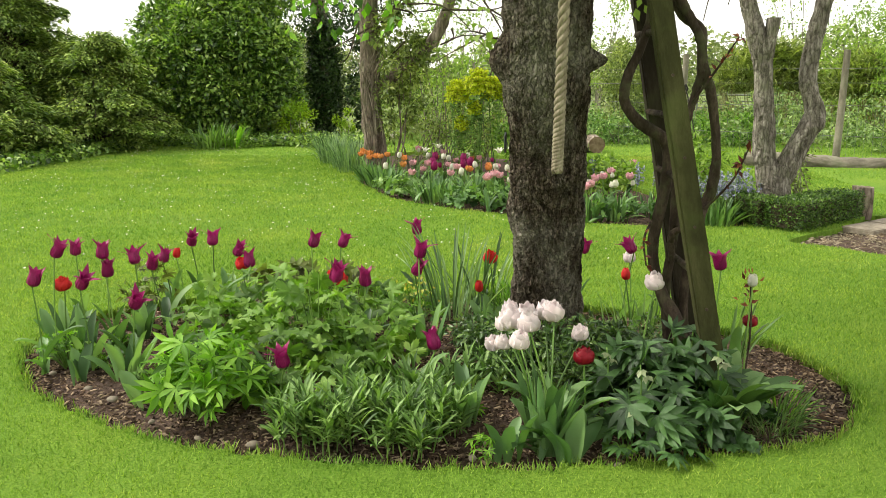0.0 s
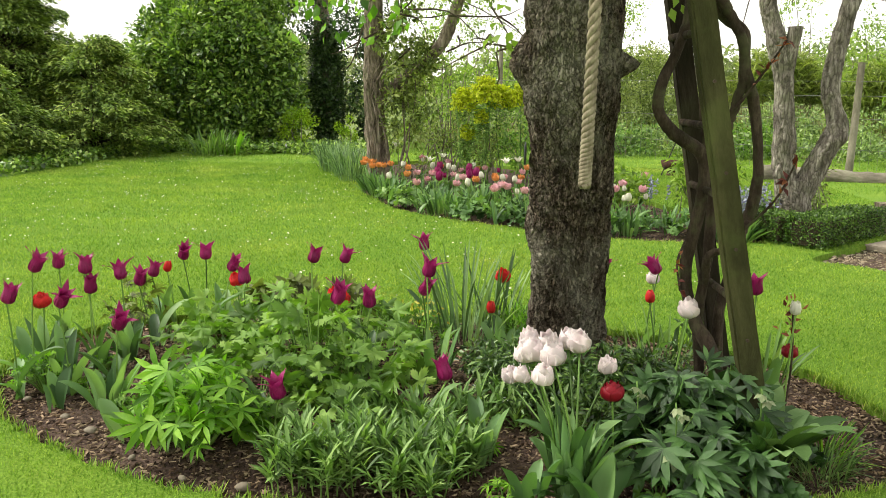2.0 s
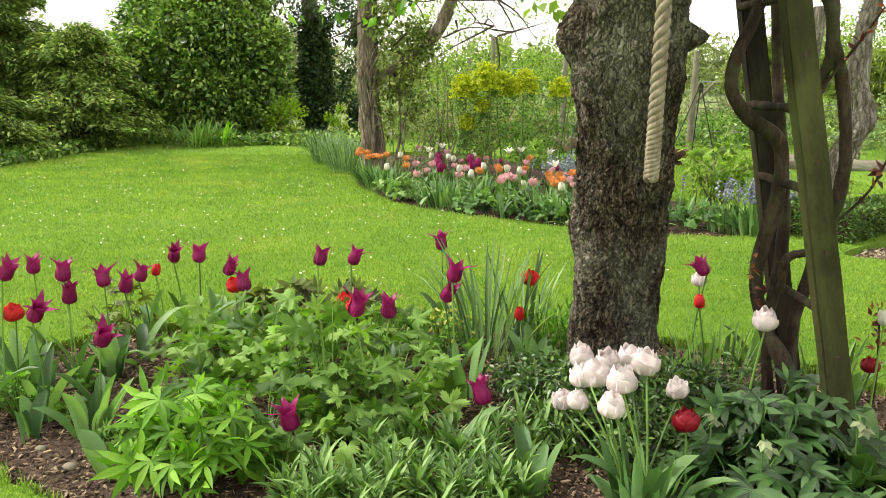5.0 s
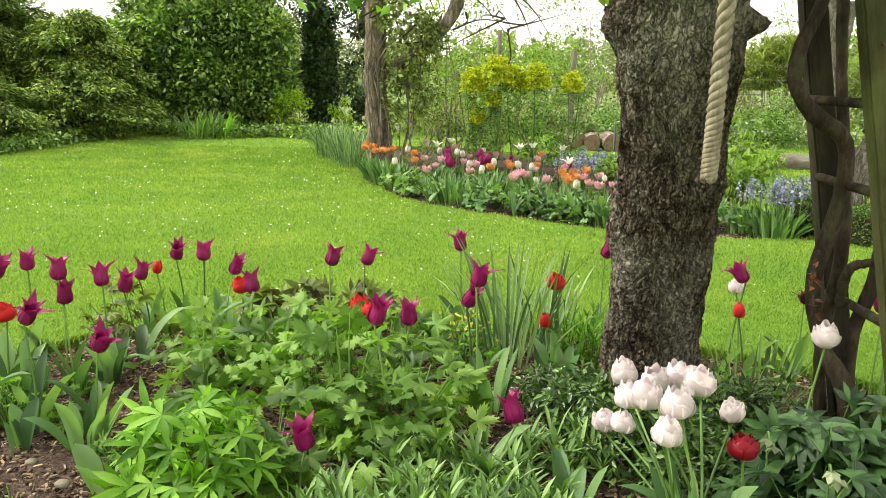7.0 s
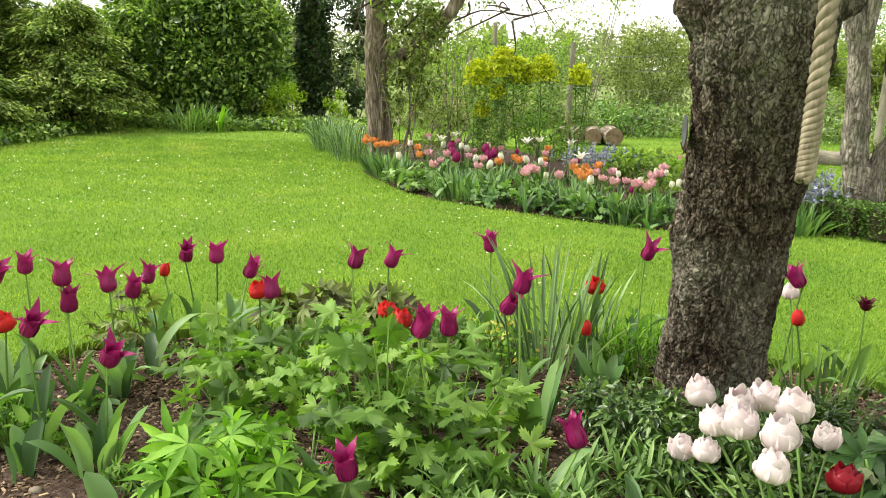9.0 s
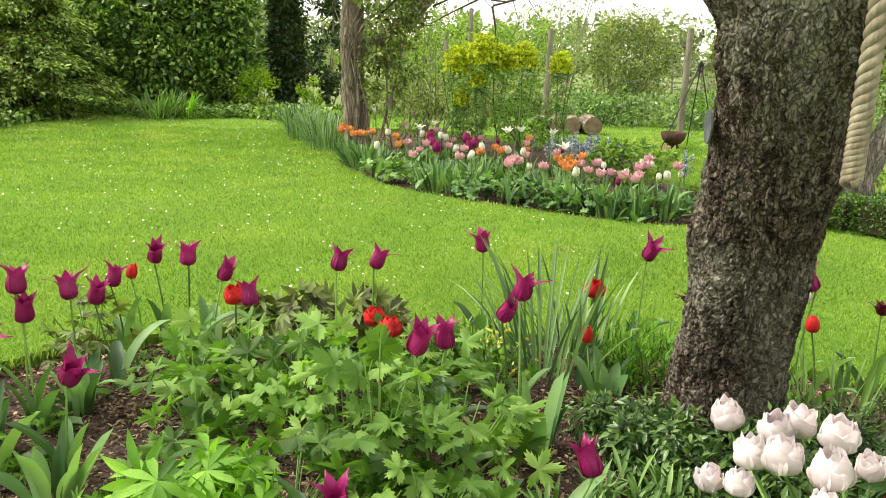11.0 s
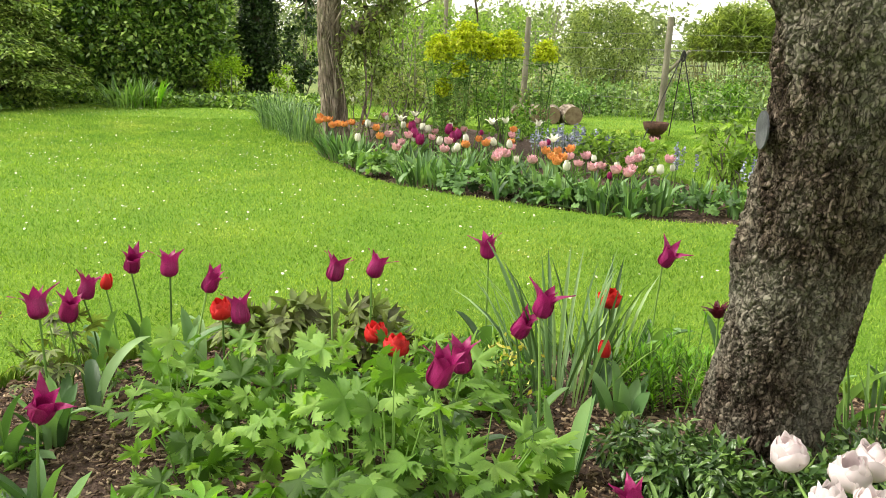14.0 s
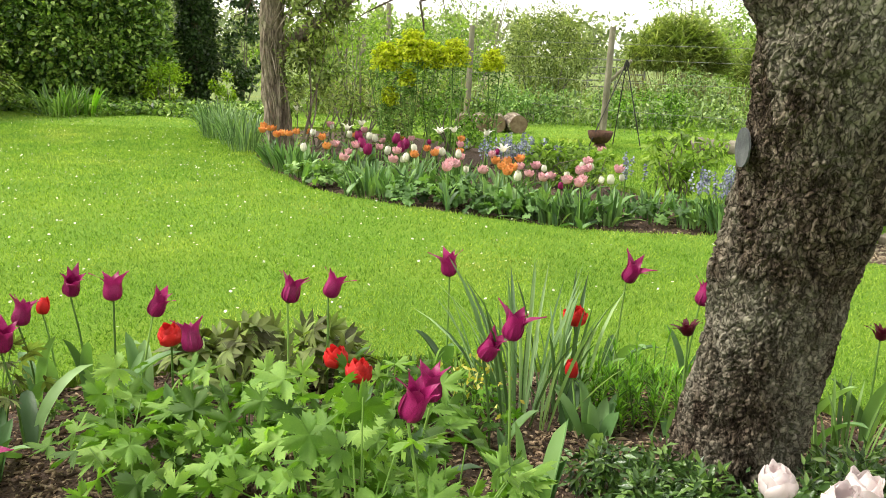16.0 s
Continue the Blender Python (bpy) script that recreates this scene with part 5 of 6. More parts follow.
def lance_mound(name, x, y, h, r, shoots, per, length, width, material, label):
    """Many upright shoots, each ringed with narrow leaves."""
    t = thing(name, x, y, 0, label, "plant")
    g, st = Geo(), Geo()
    for i in range(shoots):
        a, q = rng.uniform(0, 6.28), r * math.sqrt(rng.uniform(0, 1))
        b = np.array((q * math.cos(a), q * math.sin(a), -0.02))
        top = b + np.array((rng.normal(0, 0.03), rng.normal(0, 0.03), h * rng.uniform(0.55, 1.05)))
        st.tube([b, (b + top) / 2, top], [0.003, 0.0025, 0.002], 5, False)
        f = rng.uniform(0.25, 1.0, per)
        p = b + (top - b) * f[:, None]
        az = rng.uniform(0, 6.28, per)
        g.ribbons(p, az, length * rng.uniform(0.6, 1.15, per), np.full(per, width), 1.15 - 0.6 * f + rng.normal(0, 0.2, per), rng.uniform(0.2, 0.9, per), 3, 0.2, 0.4)
    tagged(g.ob("foliage", material, t), kind="stuff")
    tagged(st.ob("shoot_tuft", STEM, t), kind="stuff")
    return t


for x, y, r, n in ((-0.2, 5.2, 0.18, 26), (0.02, 5.12, 0.16, 24), (-0.38, 5.12, 0.12, 14), (0.15, 5.25, 0.14, 18), (-0.05, 5.36, 0.2, 24), (0.28, 5.62, 0.15, 14)):
    lance_mound("border_perennial", x, y, 0.17, r, int(n * 1.5), 15, 0.1, 0.0135, GREYGREEN, "low clump of narrow grey-green leaves")
strap_clump("allium_clump", 0.14, 6.6, 46, 0.56, 0.015, GLAUCOUS, "clump of upright narrow blue-green leaves", "plant", 0.12, 0.26, 0.9)
strap_clump("allium_clump", 0.3, 6.72, 24, 0.48, 0.014, GLAUCOUS, "clump of upright narrow blue-green leaves", "plant", 0.1, 0.25, 0.8)
strap_clump("iris_clump", 1.1, 6.3, 22, 0.34, 0.014, STRAP, "tuft of narrow leaves behind the trunk", "plant", 0.14, 0.3, 0.9)
strap_clump("iris_clump", 1.45, 6.15, 22, 0.32, 0.02, STRAP, "tuft of narrow leaves beside the frame", "plant", 0.12, 0.25, 0.7)
strap_clump("iris_clump", 0.95, 6.05, 26, 0.32, 0.012, STRAP, "tuft of grassy leaves beside the trunk", "plant", 0.14, 0.5, 0.9)
for x, y, n, L, W in ((0.26, 5.27, 12, 0.26, 0.06), (0.56, 5.12, 26, 0.3, 0.036), (0.64, 5.02, 5, 0.19, 0.085), (0.42, 5.05, 5, 0.17, 0.07), (-1.45, 5.7, 4, 0.2, 0.05), (-1.55, 5.95, 10, 0.26, 0.045), (-1.25, 5.7, 10, 0.26, 0.05), (-1.05, 5.42, 3, 0.2, 0.07), (-1.72, 6.1, 8, 0.26, 0.05), (-1.4, 6.25, 10, 0.26, 0.05), (0.05, 6.0, 9, 0.3, 0.05), (0.35, 6.45, 8, 0.22, 0.06), (-0.12, 5.62, 6, 0.22, 0.06)):
    strap_clump("tulip_foliage", x, y, n, L, W, TULIP_LEAF, "clump of broad grey-green tulip leaves", "plant", 0.05, 0.16 if n > 20 else 0.34, 0.45 if n > 20 else 0.7, 0.0, 8, "tulip leaves of the island bed")
for x, y, r, h in ((0.5, 5.72, 0.2, 0.24), (0.72, 5.72, 0.18, 0.24), (0.35, 5.85, 0.15, 0.2), (0.85, 5.82, 0.17, 0.22), (0.3, 6.05, 0.15, 0.17), (0.62, 5.6, 0.18, 0.2), (1.0, 5.95, 0.18, 0.2)):
    bush("sweet_box", x, y, (r, r, h * 0.6), h * 0.5, 18, 80, 0.036, DARKGLOSS, "low glossy dark evergreen round the trunk foot", "shrub", 0.4, 8, 0.5)
HELL_V, HELL_F = divided((-1.7, -1.1, -0.5, 0, 0.5, 1.1, 1.7), 1.0, 0.13, 0.3)
for x, y, h, r, n in ((0.88, 5.25, 0.26, 0.2, 46), (1.05, 5.3, 0.24, 0.2, 44), (1.0, 5.5, 0.34, 0.2, 44), (1.14, 5.46, 0.33, 0.15, 34), (0.92, 5.1, 0.13, 0.14, 14)):
    leafy_mound("hellebore", x, y, h, r, n, 0.105, HELL_V, HELL_F, HELLEBORE, "hellebore with dark green fingered leaves", "hellebore", 0.9, True, "hellebores of the island bed")
cup = Geo()
for i in range(5):
    a = i * 1.2566
    cup.spread(LEAF, LEAF_F, np.zeros((1, 3)), np.array([(math.cos(a), math.sin(a), -0.7)]), np.array([(math.cos(a), math.sin(a), 1.4)]), np.array([(0.75, 1.0, 1.0)]))
cup = cup.mesh("nodding_flower", CREAM_GREEN)
for x, y, z in ((0.86, 5.08, 0.15), (0.9, 5.2, 0.26), (0.8, 5.36, 0.27), (1.2, 5.3, 0.28)):
    t = thing("hellebore_flower", x, y + 0.03, 0, "nodding pale green hellebore flower on a bare stem", "flower", "hellebore flowers of the island bed")
    Geo().tube(curve_points([(0, 0, -0.03), (0.01, 0, z * 0.7), (0, -0.012, z + 0.012), (0, -0.03, z)], 10), 0.0028, 5).ob("stem", STEM, t)
    for k in range(2):
        place("nodding_flower", cup, t, "", Matrix.LocRotScale((0.025 * k, -0.03 + 0.02 * k, z - 0.03 * k), Euler((0.3, 0.2 * k, rng.uniform(0, 6))), (0.032, 0.032, 0.032)))
t = thing("foxglove_rosette", 1.27, 5.36, 0, "rosette of large soft veined grey-green leaves", "plant")
k = 26
az = np.linspace(0, 6.28 * 3, k)
for i in range(k):
    Geo().ribbons(np.array([(0.03 * math.cos(az[i]), 0.03 * math.sin(az[i]), 0.0)]), az[i:i + 1], rng.uniform(0.2, 0.34, 1), rng.uniform(0.06, 0.09, 1), rng.uniform(0.12, 0.7, 1), rng.uniform(0.6, 1.5, 1), 9, 0.2, 0.5).ob("leaf", SAGE, t)
leafy_mound("alchemilla", 1.26, 5.27, 0.12, 0.16, 34, 0.075, ROUND, ROUND_F, HELLEBORE, "low scalloped green leaves under the rosette", "plant")
leafy_mound("alchemilla", 1.08, 5.19, 0.08, 0.1, 14, 0.065, ROUND, ROUND_F, HELLEBORE, "low scalloped dark leaves at the bed edge", "plant")
strap_clump("sedge", 1.42, 5.32, 110, 0.18, 0.006, STRAP, "tuft of fine arching variegated sedge", "plant", 0.08, 0.7, 1.4)
strap_clump("sedge", 1.5, 5.5, 70, 0.17, 0.006, LIME, "tuft of fine arching variegated sedge", "plant", 0.08, 0.7, 1.4)
leafy_mound("peony", -0.85, 6.95, 0.24, 0.2, 60, 0.12, HELL_V, HELL_F, BRONZE, "peony with bronze-green divided leaves", "peony", 0.5)
leafy_mound("peony", -0.55, 7.0, 0.22, 0.15, 34, 0.11, HELL_V, HELL_F, BRONZE, "peony with bronze-green divided leaves", "peony", 0.5)
leafy_mound("rose_bush", -1.5, 6.55, 0.36, 0.16, 40, 0.05, HELL_V, HELL_F, BRONZE, "young rose with bronze red shoots", "rose", 0.5)
lance_mound("feathery_perennial", 0.5, 6.65, 0.24, 0.22, 60, 22, 0.05, 0.007, LIME, "feathery bright green foliage behind the trunk")
lance_mound("feathery_perennial", -0.15, 6.75, 0.16, 0.2, 40, 18, 0.06, 0.009, MIDGREEN, "feathery green foliage in the bed")
leafy_mound("euphorbia_mound", -1.62, 5.9, 0.16, 0.12, 90, 0.035, DELPH, DELPH_F, LIME, "small rounded lime green mound", "plant")
leafy_mound("golden_feverfew", -0.05, 6.5, 0.22, 0.14, 50, 0.05, DELPH, DELPH_F, LIME, "golden green leafy clump with pale yellow flowers", "plant")
g = Geo()
k = 60
g.spread(LEAF, LEAF_F, np.c_[rng.normal(-0.05, 0.07, k), rng.normal(6.48, 0.07, k), rng.uniform(0.16, 0.27, k)], rng.normal(0, 1, (k, 3)), rng.normal(0, 1, (k, 3)), np.outer(rng.uniform(0.015, 0.03, k), (0.5, 1, 1)))
tagged(g.ob("yellow_columbine", YELLOW), "pale yellow nodding flowers over golden leaves", "flowers", "", "stuff")
# pale columbine and red shoots by the frame
rose = thing("rose_shoot", 1.42, 5.72, 0, "red young rose shoots at the frame foot", "rose")
Geo().tube(curve_points([(0, 0, -0.03), (0.02, 0.01, 0.25), (0.0, 0.0, 0.5)], 10), 0.004, 6).ob("stem", VINE_BARK, rose)
k = 26
Geo().spread(LEAF, LEAF_F, np.c_[rng.normal(0, 0.012, (k, 2)), rng.uniform(0.3, 0.5, k)], rng.normal(0, 1, (k, 3)) + (0, 0, 0.5), rng.normal(0, 1, (k, 3)), np.outer(rng.uniform(0.02, 0.04, k), (0.4, 1, 1))).ob("leaves", REDLEAF, rose)
# seedlings over the open mulch
for i in range(26):
    x, y = rng.uniform(-1.5, 1.5), rng.uniform(5.0, 6.9)
    if inside(bed_line, np.array([x]), np.array([y]))[0]:
        leafy_mound("seedling", x, y, 0.08, 0.07, 12, 0.05, *((DELPH, DELPH_F) if i % 2 else (LUPIN_V, LUPIN_F)), MIDGREEN if i % 3 else LIME, "small leafy seedling in the mulch", "seedling", 0.9, True, "seedlings of the island bed")

pebble = bmesh.new()
bmesh.ops.create_icosphere(pebble, subdivisions=2, radius=0.5)
for v in pebble.verts:
    v.co = Vector((v.co.x * 0.04, v.co.y * 0.03, v.co.z * 0.022)) + 0.003 * noise.noise_vector(v.co * 3)
pebble = part("pebble", pebble, SLAB, None, "", True)
tagged(pebble, "small buff pebble lying in the mulch", "pebble", "pebbles of the island bed")
pebble.matrix_basis = pose(-1.39, 5.62, -0.02)
for x, y, s in ((-1.2, 5.45, 1.2), (-0.95, 5.25, 0.8), (-0.5, 5.08, 1.3), (-0.72, 5.12, 0.8), (0.3, 5.02, 1.0), (0.15, 5.5, 1.1), (0.4, 5.75, 1.4), (0.33, 5.68, 1.1), (-1.6, 5.72, 0.9), (1.66, 5.6, 0.8), (0.8, 5.0, 0.8), (-0.1, 5.85, 1.0)):
    copy_thing(pebble, pose(x, y, -0.012 + 0.02 * min(1, (y - 4.95) * 1.5), 0, 0, x * 300) @ Matrix.Scale(s, 4))

# ---- border front plants ----
for x, y, r, n in ((-0.85, 11.6, 0.25, 40), (-0.55, 11.25, 0.28, 44), (0.2, 10.55, 0.3, 50), (0.5, 10.35, 0.3, 50), (0.75, 10.12, 0.25, 40), (1.65, 9.95, 0.2, 26), (2.0, 9.85, 0.2, 26), (0.35, 10.7, 0.25, 36), (-0.05, 10.68, 0.16, 26), (0.32, 10.4, 0.18, 30), (0.62, 10.18, 0.18, 30), (0.95, 9.98, 0.16, 26), (1.3, 9.8, 0.14, 22), (-0.7, 11.35, 0.16, 24)):
    leafy_mound("hardy_geranium", x + 0.03, y + 0.16, 0.19, r, n, 0.1, ROUND, ROUND_F, GERANIUM if x > -0.3 else GREYGREEN, "low mound of rounded green leaves at the border front", "geranium", 0.9, False, "geraniums of the border")
for x, y, n, L in ((-1.15, 12.5, 60, 0.34), (-0.95, 12.1, 50, 0.32), (-0.3, 11.1, 50, 0.3), (-0.1, 11.0, 40, 0.3), (0.7, 10.5, 40, 0.3), (0.95, 10.3, 36, 0.28), (1.25, 10.05, 40, 0.28), (1.5, 10.1, 40, 0.28), (1.05, 10.1, 24, 0.26), (-0.6, 11.9, 40, 0.3), (0.1, 11.5, 40, 0.3), (0.5, 11.3, 40, 0.3), (2.15, 10.0, 50, 0.26), (2.4, 9.9, 60, 0.28), (2.3, 9.75, 50, 0.26), (1.85, 10.2, 36, 0.28)):
    strap_clump("bulb_leaves", x, y, n, L, 0.032, TULIP_LEAF, "clump of upright bulb leaves in the border", "plant", 0.16, 0.4, 0.8, 0.0, 4, "bulb leaves of the border")


def bluebells(x, y, n, r):
    t = thing("bluebell_clump", x, y, 0, "clump of lavender blue bluebell spikes", "bluebells", "bluebells of the border")
    g = Geo()
    for i in range(n):
        b = np.array((rng.normal(0, r), rng.normal(0, r), 0))
        top = b + (rng.normal(0, 0.03), rng.normal(0, 0.03), rng.uniform(0.34, 0.46))
        Geo().tube([b, top], [0.003, 0.002], 5, False).ob("stem", STEM, t)
        k = 26
        f = rng.uniform(0.62, 1.0, k)
        g.spread(LEAF, LEAF_F, b + (top - b) * f[:, None], np.c_[rng.normal(0, 1, (k, 2)), rng.normal(-0.5, 0.3, k)], rng.normal(0, 1, (k, 3)), np.outer(rng.uniform(0.02, 0.034, k), (0.7, 1, 1)))
    tagged(g.ob("bloom", BLUE, t), kind="stuff")


for x, y, n, r in ((1.0, 11.9, 34, 0.15), (1.22, 11.7, 32, 0.14), (2.3, 9.8, 24, 0.08), (2.5, 10.05, 26, 0.09), (1.75, 10.6, 6, 0.08), (2.1, 9.95, 6, 0.06)):
    bluebells(x, y, n, r)
bush("rose_bush", 2.26, 10.7, (0.33, 0.26, 0.3), 0.45, 34, 22, 0.085, FRESH, "open leafy shrub with long green leaves in the border", "shrub", 0.4, 9, 0.3)
bush("hellebore_bush", 1.56, 11.5, (0.36, 0.3, 0.16), 0.24, 26, 44, 0.065, FRESH, "pale lime flowered hellebore in the border", "plant", 0.6, 8, 0.5)
bush("rose_bush", 3.3, 10.5, (0.2, 0.2, 0.3), 0.45, 10, 30, 0.045, BRONZE, "thin rose bush behind the hedge", "shrub", 0.5, 8, 0.3)


# ---- clipped hedge ----
def hedge(name, a, b, w, h, n, label):
    a, b = np.array(a), np.array(b)
    L = np.linalg.norm(b - a)
    u = (b - a) / L
    s = np.array((-u[1], u[0]))
    t = thing(name, *((a + b) / 2), 0, label, "hedge")
    face = rng.uniform(size=n)
    along = rng.uniform(-L / 2, L / 2, n)
    across = rng.uniform(-w / 2, w / 2, n)
    zz = rng.uniform(0.02, h, n)
    top = face < 0.35
    zz[top] = h
    across[~top] = np.sign(rng.normal(size=(~top).sum())) * w / 2
    ends = face > 0.9
    along[ends], across[ends] = np.sign(rng.normal(size=ends.sum())) * L / 2, rng.uniform(-w / 2, w / 2, ends.sum())
    p = np.c_[u[0] * along + s[0] * across, u[1] * along + s[1] * across, zz] + rng.normal(0, 0.008, (n, 3))
    out = np.c_[s[0] * across, s[1] * across, (zz - h * 0.5) * 1.5]
    g = Geo().spread(LEAF, LEAF_F, p, rng.normal(0, 1, (n, 3)) + unit(out), unit(out) + rng.normal(0, 0.5, (n, 3)), np.outer(rng.uniform(0.016, 0.028, n), (0.6, 1, 1)))
    g.ob("foliage", BOX, t)
    bm = bmesh.new()
    bmesh.ops.create_cube(bm, size=1)
    bmesh.ops.bevel(bm, geom=bm.edges[:], offset=0.06, segments=2, affect="EDGES")
    o = part("twig_core", bm, VINE_BARK, t)
    o.matrix_basis = Matrix.LocRotScale((0, 0, h * 0.48), Euler((0, 0, math.atan2(u[1], u[0]))), (L - 0.04, w - 0.04, h - 0.03))
    return t


hedge("box_hedge", (2.78, 9.42), (3.62, 10.2), 0.3, 0.24, 9000, "low clipped box hedge in front of the fruit tree")
hedge("box_hedge", (2.74, 9.6), (2.6, 10.3), 0.26, 0.235, 4500, "short return of the low clipped box hedge")
stone = bmesh.new()
bmesh.ops.create_cube(stone, size=1)
bmesh.ops.subdivide_edges(stone, edges=stone.edges[:], cuts=4)
for v in stone.verts:
    v.co = Vector((v.co.x * 0.14, v.co.y * 0.14, v.co.z * 0.3)) + 0.012 * noise.noise_vector(v.co * 5)
stone = part("stump", stone, OLD_BARK, None)
stone.location = (3.78, 10.25, 0.12)
tagged(stone, "short upright weathered wooden stump at the hedge end", "stump")

# ---- beyond the border ----
log = thing("fallen_log", 4.9, 14.55, 0.14, "long bare pale fallen log lying on the grass", "log")
bark_trunk("log_body", [(0, 0, -1.25), (0.02, 0.02, -0.5), (0.05, 0, 0.3), (0, 0.03, 1.4)], [0.13, 0.115, 0.11, 0.1], GREY_TIMBER, log, 48, 110, 0.09, 0.012, 15)
log.matrix_basis = pose(5.2, 14.5, 0.08, 0, 90, -8)
for x, y, r, h, a in ((1.52, 17.05, 0.14, 0.3, 4), (1.76, 17.0, 0.14, 0.32, -6), (2.0, 16.95, 0.15, 0.34, 8), (1.27, 17.1, 0.13, 0.26, -8)):
    t = thing("log_stump", x, y, r, "sawn log section lying with its pale brown cut face forward", "log", "log sections in a row")
    t.matrix_basis = pose(x, y, r * 0.92, 90, 0, a)
    bark_trunk("bark", [(0, 0, -0.03), (0, 0, h * 0.5), (0, 0, h)], [r * 1.05, r, r * 0.95], OLD_BARK, t, 32, 16, 0.08, 0.012, x)
    Geo().tube([(0, 0, h - 0.02), (0, 0, h + 0.004)], [r * 0.93, r * 0.92], 24).ob("cut_face", CUT_WOOD, t)
fire = thing("fire_bowl", 3.0, 15.0, 0, "rusted fire bowl under a dark iron tripod", "fire bowl")
for px, py in ((-0.42, -0.1), (0.3, -0.15), (0.05, 0.32)):
    Geo().tube([(0.13, 0.0, 1.14), (px + 0.08, py, -0.02)], [0.008, 0.008], 6).ob("tripod_leg", IRON, fire)
Geo().tube(curve_points([(0.13, 0, 1.16), (0.16, 0, 1.1), (0.13, 0, 1.02), (0.1, 0, 1.08), (0.13, 0, 1.16)], 16), 0.012, 6).ob("hook", IRON, fire)
prof = [(0.02, 0.05), (0.1, 0.07), (0.15, 0.13), (0.175, 0.22), (0.16, 0.22), (0.13, 0.14), (0.02, 0.08)]
v = [(r * math.cos(a) - 0.15, r * math.sin(a), z) for r, z in prof for a in np.linspace(0, 2 * math.pi, 24, endpoint=False)]
Geo().add(v, [(i * 24 + j, i * 24 + (j + 1) % 24, (i + 1) * 24 + (j + 1) % 24, (i + 1) * 24 + j) for i in range(6) for j in range(24)]).ob("bowl", RUST, fire)
Geo().tube([(-0.15, 0, 0), (-0.15, 0, 0.075)], [0.1, 0.06], 12).ob("bowl_foot", RUST, fire)

fence = thing("wire_fence", 3.6, 17.4, 0, "post and wire fence of weathered posts with netting", "fence")
posts = [(-3.9, 6.2), (0.0, 0.0), (-1.95, 2.3), (2.05, -1.7), (4.3, -3.4)]
posts.sort()
for x, y in posts:
    Geo().tube([(x, y, -0.1), (x + 0.02, y, 0.8), (x + 0.035, y, 1.66)], [0.06, 0.055, 0.05], 10).ob("post", GREY_TIMBER, fence)
Geo().tube([(0.03, 0.05, 0.75), (0.3, -0.25, 1.15)], [0.03, 0.028], 8).ob("brace", GREY_TIMBER, fence)
for z in (0.35, 0.8, 1.15, 1.4):
    q = np.array([(x + 0.03, y - 0.05, z + 0.01 * rng.normal()) for x, y in posts])
    Geo().tube(q, 0.003, 5).ob("wire", WIRE, fence)
g = Geo()
for (x1, y1), (x2, y2) in zip(posts, posts[1:]):
    n = int(math.hypot(x2 - x1, y2 - y1) / 0.12)
    for i in range(n):
        f = i / n
        b = np.array((x1 + (x2 - x1) * f, y1 + (y2 - y1) * f - 0.05, 0))
        g.tube([b, b + (0, 0, 0.8)], [0.0016, 0.0016], 4, False)
g.ob("netting", WIRE, fence)
pole = Geo().tube([(0, 0, -0.1), (0, 0, 2.2)], [0.05, 0.05], 10).ob("pole", GREY_TIMBER)
pole.location = (0.3, 24.0, 0)
tagged(pole, "plain grey pole standing beyond the border", "pole")

gate = thing("field_gate", 7.7, 30.0, 0, "grey metal five-bar field gate across the meadow", "gate")
for z in (0.25, 0.45, 0.65, 0.85, 1.08):
    Geo().tube([(-0.9, 0, z), (0.9, 0, z)], [0.022, 0.022], 8).ob("bar", WIRE, gate)
for x in (-0.92, 0.0, 0.92):
    Geo().tube([(x, 0.03, -0.05), (x, 0.03, 1.14)], [0.03, 0.03], 8).ob("upright", WIRE, gate)
bush("round_shrub", 3.5, 21.3, (0.95, 0.8, 0.9), 1.2, 130, 90, 0.075, OLIVE, "large rounded olive green shrub behind the fence", "shrub", 0.4, 8, 0.32)
bush("round_shrub", 1.6, 23.0, (1.1, 0.8, 0.9), 1.2, 60, 60, 0.08, FRESH, "fresh green shrub behind the fence", "shrub", 0.5, 8, 0.32)
bush("distant_shrub", 9.5, 24.0, (1.6, 1.0, 1.5), 1.6, 80, 70, 0.1, FRESH, "green shrub at the garden edge", "shrub", 0.5, 8, 0.32)
bush("distant_shrub", 8.2, 18.6, (0.9, 0.8, 1.4), 1.9, 60, 70, 0.08, FRESH, "green bush behind the fence", "shrub", 0.5, 8, 0.32)


def bamboo(x, y, w, h, n, label):
    t = thing("bamboo_clump", x, y, 0, label, "bamboo")
    az = rng.uniform(0, 6.28, n)
    r = w * np.sqrt(rng.uniform(0, 1, n))
    p = np.c_[r * np.cos(az), 0.6 * r * np.sin(az), np.full(n, 0.0)]
    n = len(p)
    dry = Geo().ribbons(p, az, h * rng.uniform(0.3, 0.75, n), np.full(n, 0.012), np.abs(rng.normal(0, 0.3, n)), rng.uniform(0, 0.4, n), 4)
    tagged(dry.ob("cane_mass", DRYGRASS, t, "dry straw-coloured canes"), kind="stuff")
    k = n * 16
    b = ball(k)
    b[:, 2] = np.abs(b[:, 2])
    q = np.array((0, 0, h * 0.45)) + b * (w * 1.1, w * 0.8, h * 0.55) * rng.uniform(0.6, 1.05, (k, 1))
    Geo().ribbons(q, rng.uniform(0, 6.28, k), rng.uniform(0.2, 0.4, k), np.full(k, 0.03), rng.uniform(0.6, 1.4, k), rng.uniform(0.8, 1.6, k), 3).ob("foliage", OLIVE, t)


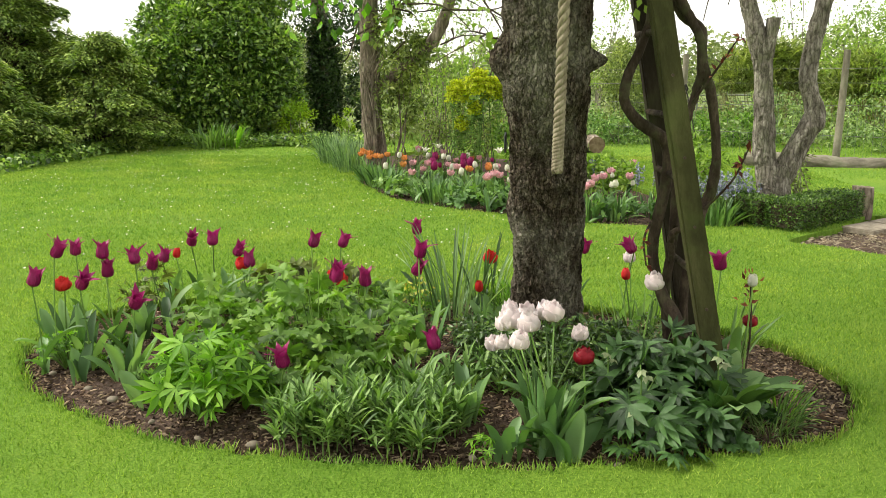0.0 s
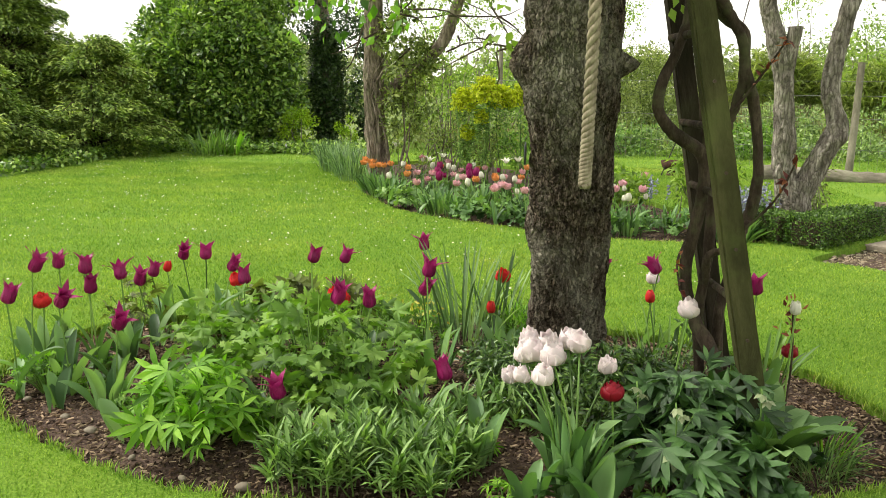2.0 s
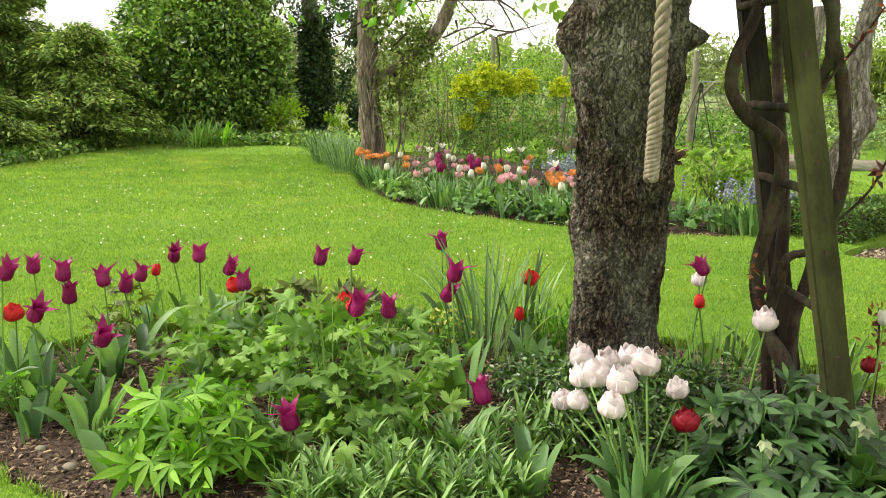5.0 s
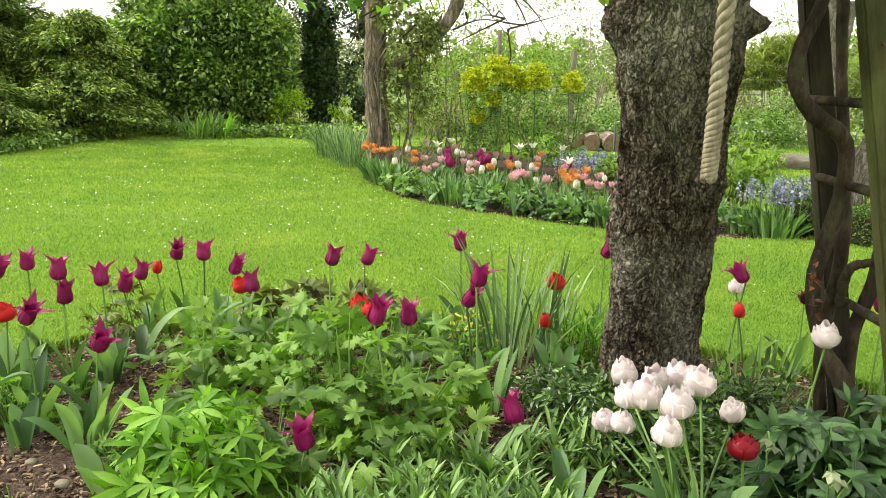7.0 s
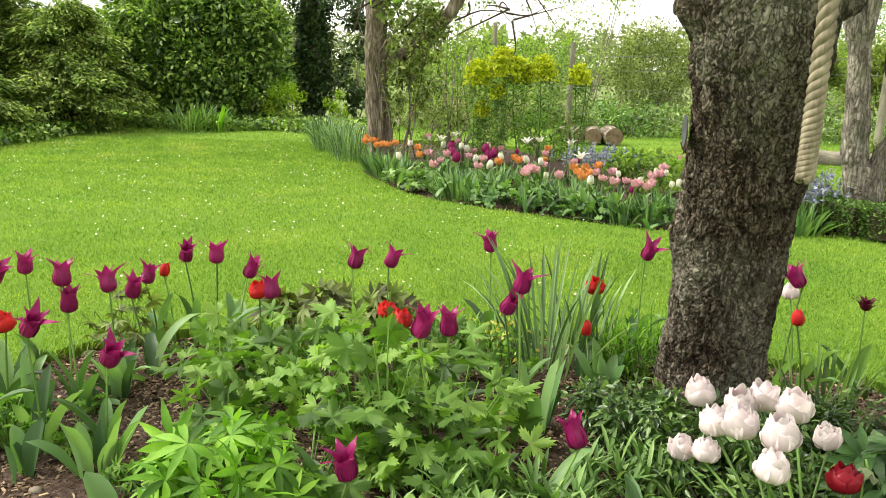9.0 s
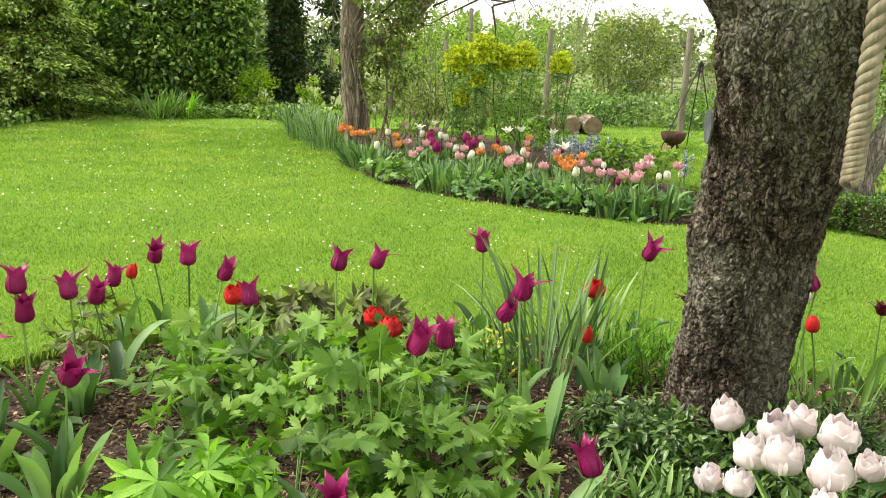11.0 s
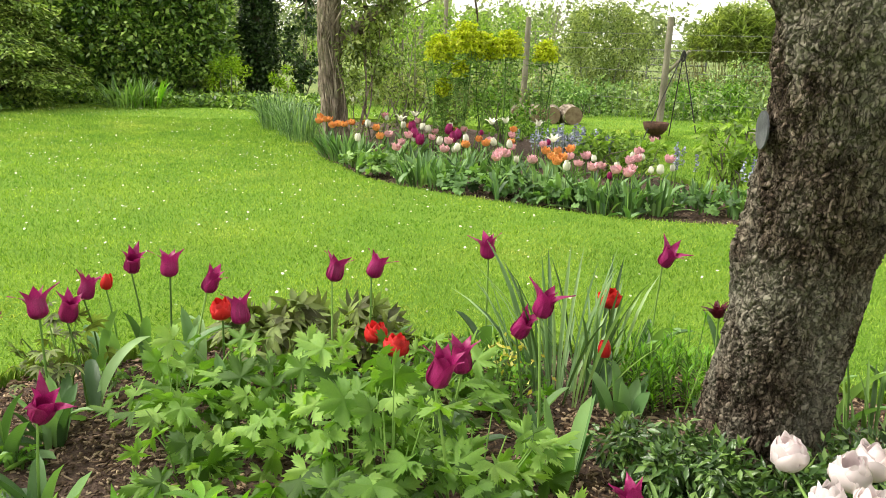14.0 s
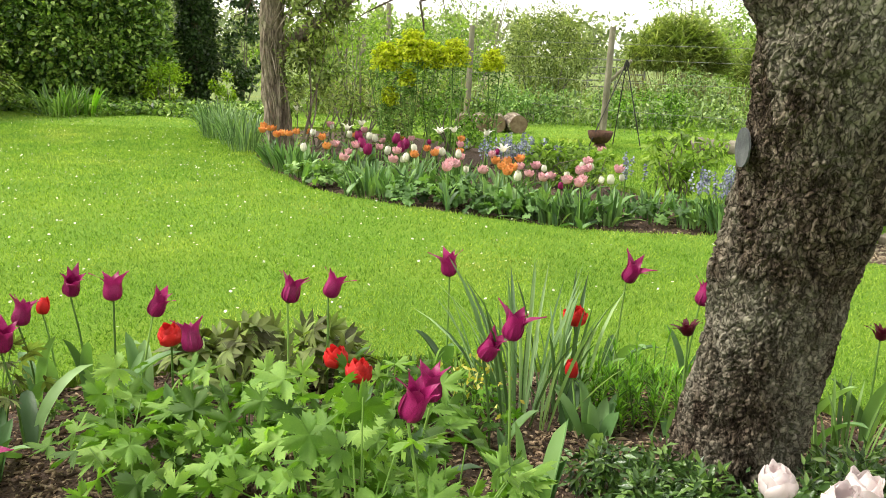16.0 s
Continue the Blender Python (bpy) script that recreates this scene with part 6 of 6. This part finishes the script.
bamboo(6.3, 21.4, 1.0, 2.0, 360, "broad mound of arching bamboo with dry canes")
bamboo(8.1, 20.4, 0.9, 1.7, 220, "arching bamboo behind the fence post")
k = 20000
x, y = rng.uniform(1.0, 11, k), rng.uniform(17.6, 24, k)
y = np.maximum(y, 17.9 - 0.85 * (x - 3.6) + 0.4)
g = Geo().spread(LEAF, LEAF_F, np.c_[x, y, rng.uniform(0.02, 0.62, k) * (0.7 + 0.3 * np.sin(x * 2.1) * np.sin(y * 1.7))], rng.normal(0, 1, (k, 3)), np.c_[rng.normal(0, 0.5, (k, 2)), np.ones(k)], np.outer(rng.uniform(0.06, 0.13, k), (0.55, 1, 1)))
tagged(g.ob("nettle_growth", NETTLE), "rough green nettles and weeds behind the fence", "undergrowth", "", "stuff")
k = 2500
x, y = rng.uniform(-1, 10, k), rng.uniform(19, 26, k)
g = Geo().ribbons(np.c_[x, y, np.zeros(k)], rng.uniform(0, 6.28, k), rng.uniform(0.3, 0.7, k), np.full(k, 0.012), np.abs(rng.normal(0, 0.5, k)), rng.uniform(0, 1, k), 3)
tagged(g.ob("tall_dry_grass", DRYGRASS), "tall pale dry grass beyond the fence", "grass", "", "stuff")

for x, y, r, z, n, mat, lab in ((0.6, 20.6, 0.9, 0.6, 36, FRESH, "bramble and weeds behind the border"), (4.6, 18.2, 0.8, 0.35, 34, MIDGREEN, "rough weeds along the fence"), (5.8, 19.2, 1.0, 0.5, 40, NETTLE, "rough weeds along the fence"),
                               (2.6, 18.6, 0.7, 0.35, 26, GREYGREEN, "blue-green weeds behind the log sections"), (7.2, 16.8, 1.0, 0.55, 36, NETTLE, "rough weeds along the fence"), (-0.9, 19.5, 0.9, 0.6, 36, OLIVE, "low scrub behind the border"),
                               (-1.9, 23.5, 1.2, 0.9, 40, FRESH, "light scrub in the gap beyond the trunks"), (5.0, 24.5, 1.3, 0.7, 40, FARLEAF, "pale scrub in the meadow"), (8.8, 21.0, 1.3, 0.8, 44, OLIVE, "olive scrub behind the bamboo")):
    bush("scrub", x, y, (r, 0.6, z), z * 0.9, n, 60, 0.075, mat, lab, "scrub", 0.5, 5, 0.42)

# far hedgerow trees
for i in range(34):
    x = -60 + i * 4.2 + rng.normal(0, 1.2)
    y = 70 + rng.normal(0, 6)
    s = rng.uniform(0.8, 1.5)
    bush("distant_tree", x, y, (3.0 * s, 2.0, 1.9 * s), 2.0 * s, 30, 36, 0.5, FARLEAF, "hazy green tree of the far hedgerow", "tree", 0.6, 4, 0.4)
# trees behind the garden, on the skyline
for x, y, h, s in ((-1.0, 27, 3.2, 1.3), (3.5, 30, 3.4, 1.6), (10, 30, 3.4, 1.6)):
    bush("garden_tree", x, y, (s, s * 0.8, s), h, 36, 40, 0.11, FRESH, "open spring tree on the skyline", "tree", 0.5, 6, 0.34)
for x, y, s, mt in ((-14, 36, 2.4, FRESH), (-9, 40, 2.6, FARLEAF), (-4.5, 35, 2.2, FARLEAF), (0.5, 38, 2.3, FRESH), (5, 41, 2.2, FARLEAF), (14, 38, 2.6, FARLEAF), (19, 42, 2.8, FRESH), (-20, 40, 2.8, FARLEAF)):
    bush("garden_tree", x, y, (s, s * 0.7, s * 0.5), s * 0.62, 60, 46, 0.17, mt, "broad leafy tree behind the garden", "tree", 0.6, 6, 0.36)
# unseen hedge, added behind the walker's back
back = thing("garden_hedge", 0, -5.5, 0, "tall clipped hedge added out of view behind the walker", "hedge")
g = Geo()
k = 14000
g.spread(LEAF, LEAF_F, np.c_[rng.uniform(-14, 9, k), rng.normal(0, 0.12, k), rng.uniform(0, 2.2, k)], rng.normal(0, 1, (k, 3)), rng.normal(0, 1, (k, 3)) + (0, 1, 0.4), np.outer(rng.uniform(0.1, 0.16, k), (0.6, 1, 1)))
g.ob("foliage", LAUREL, back)
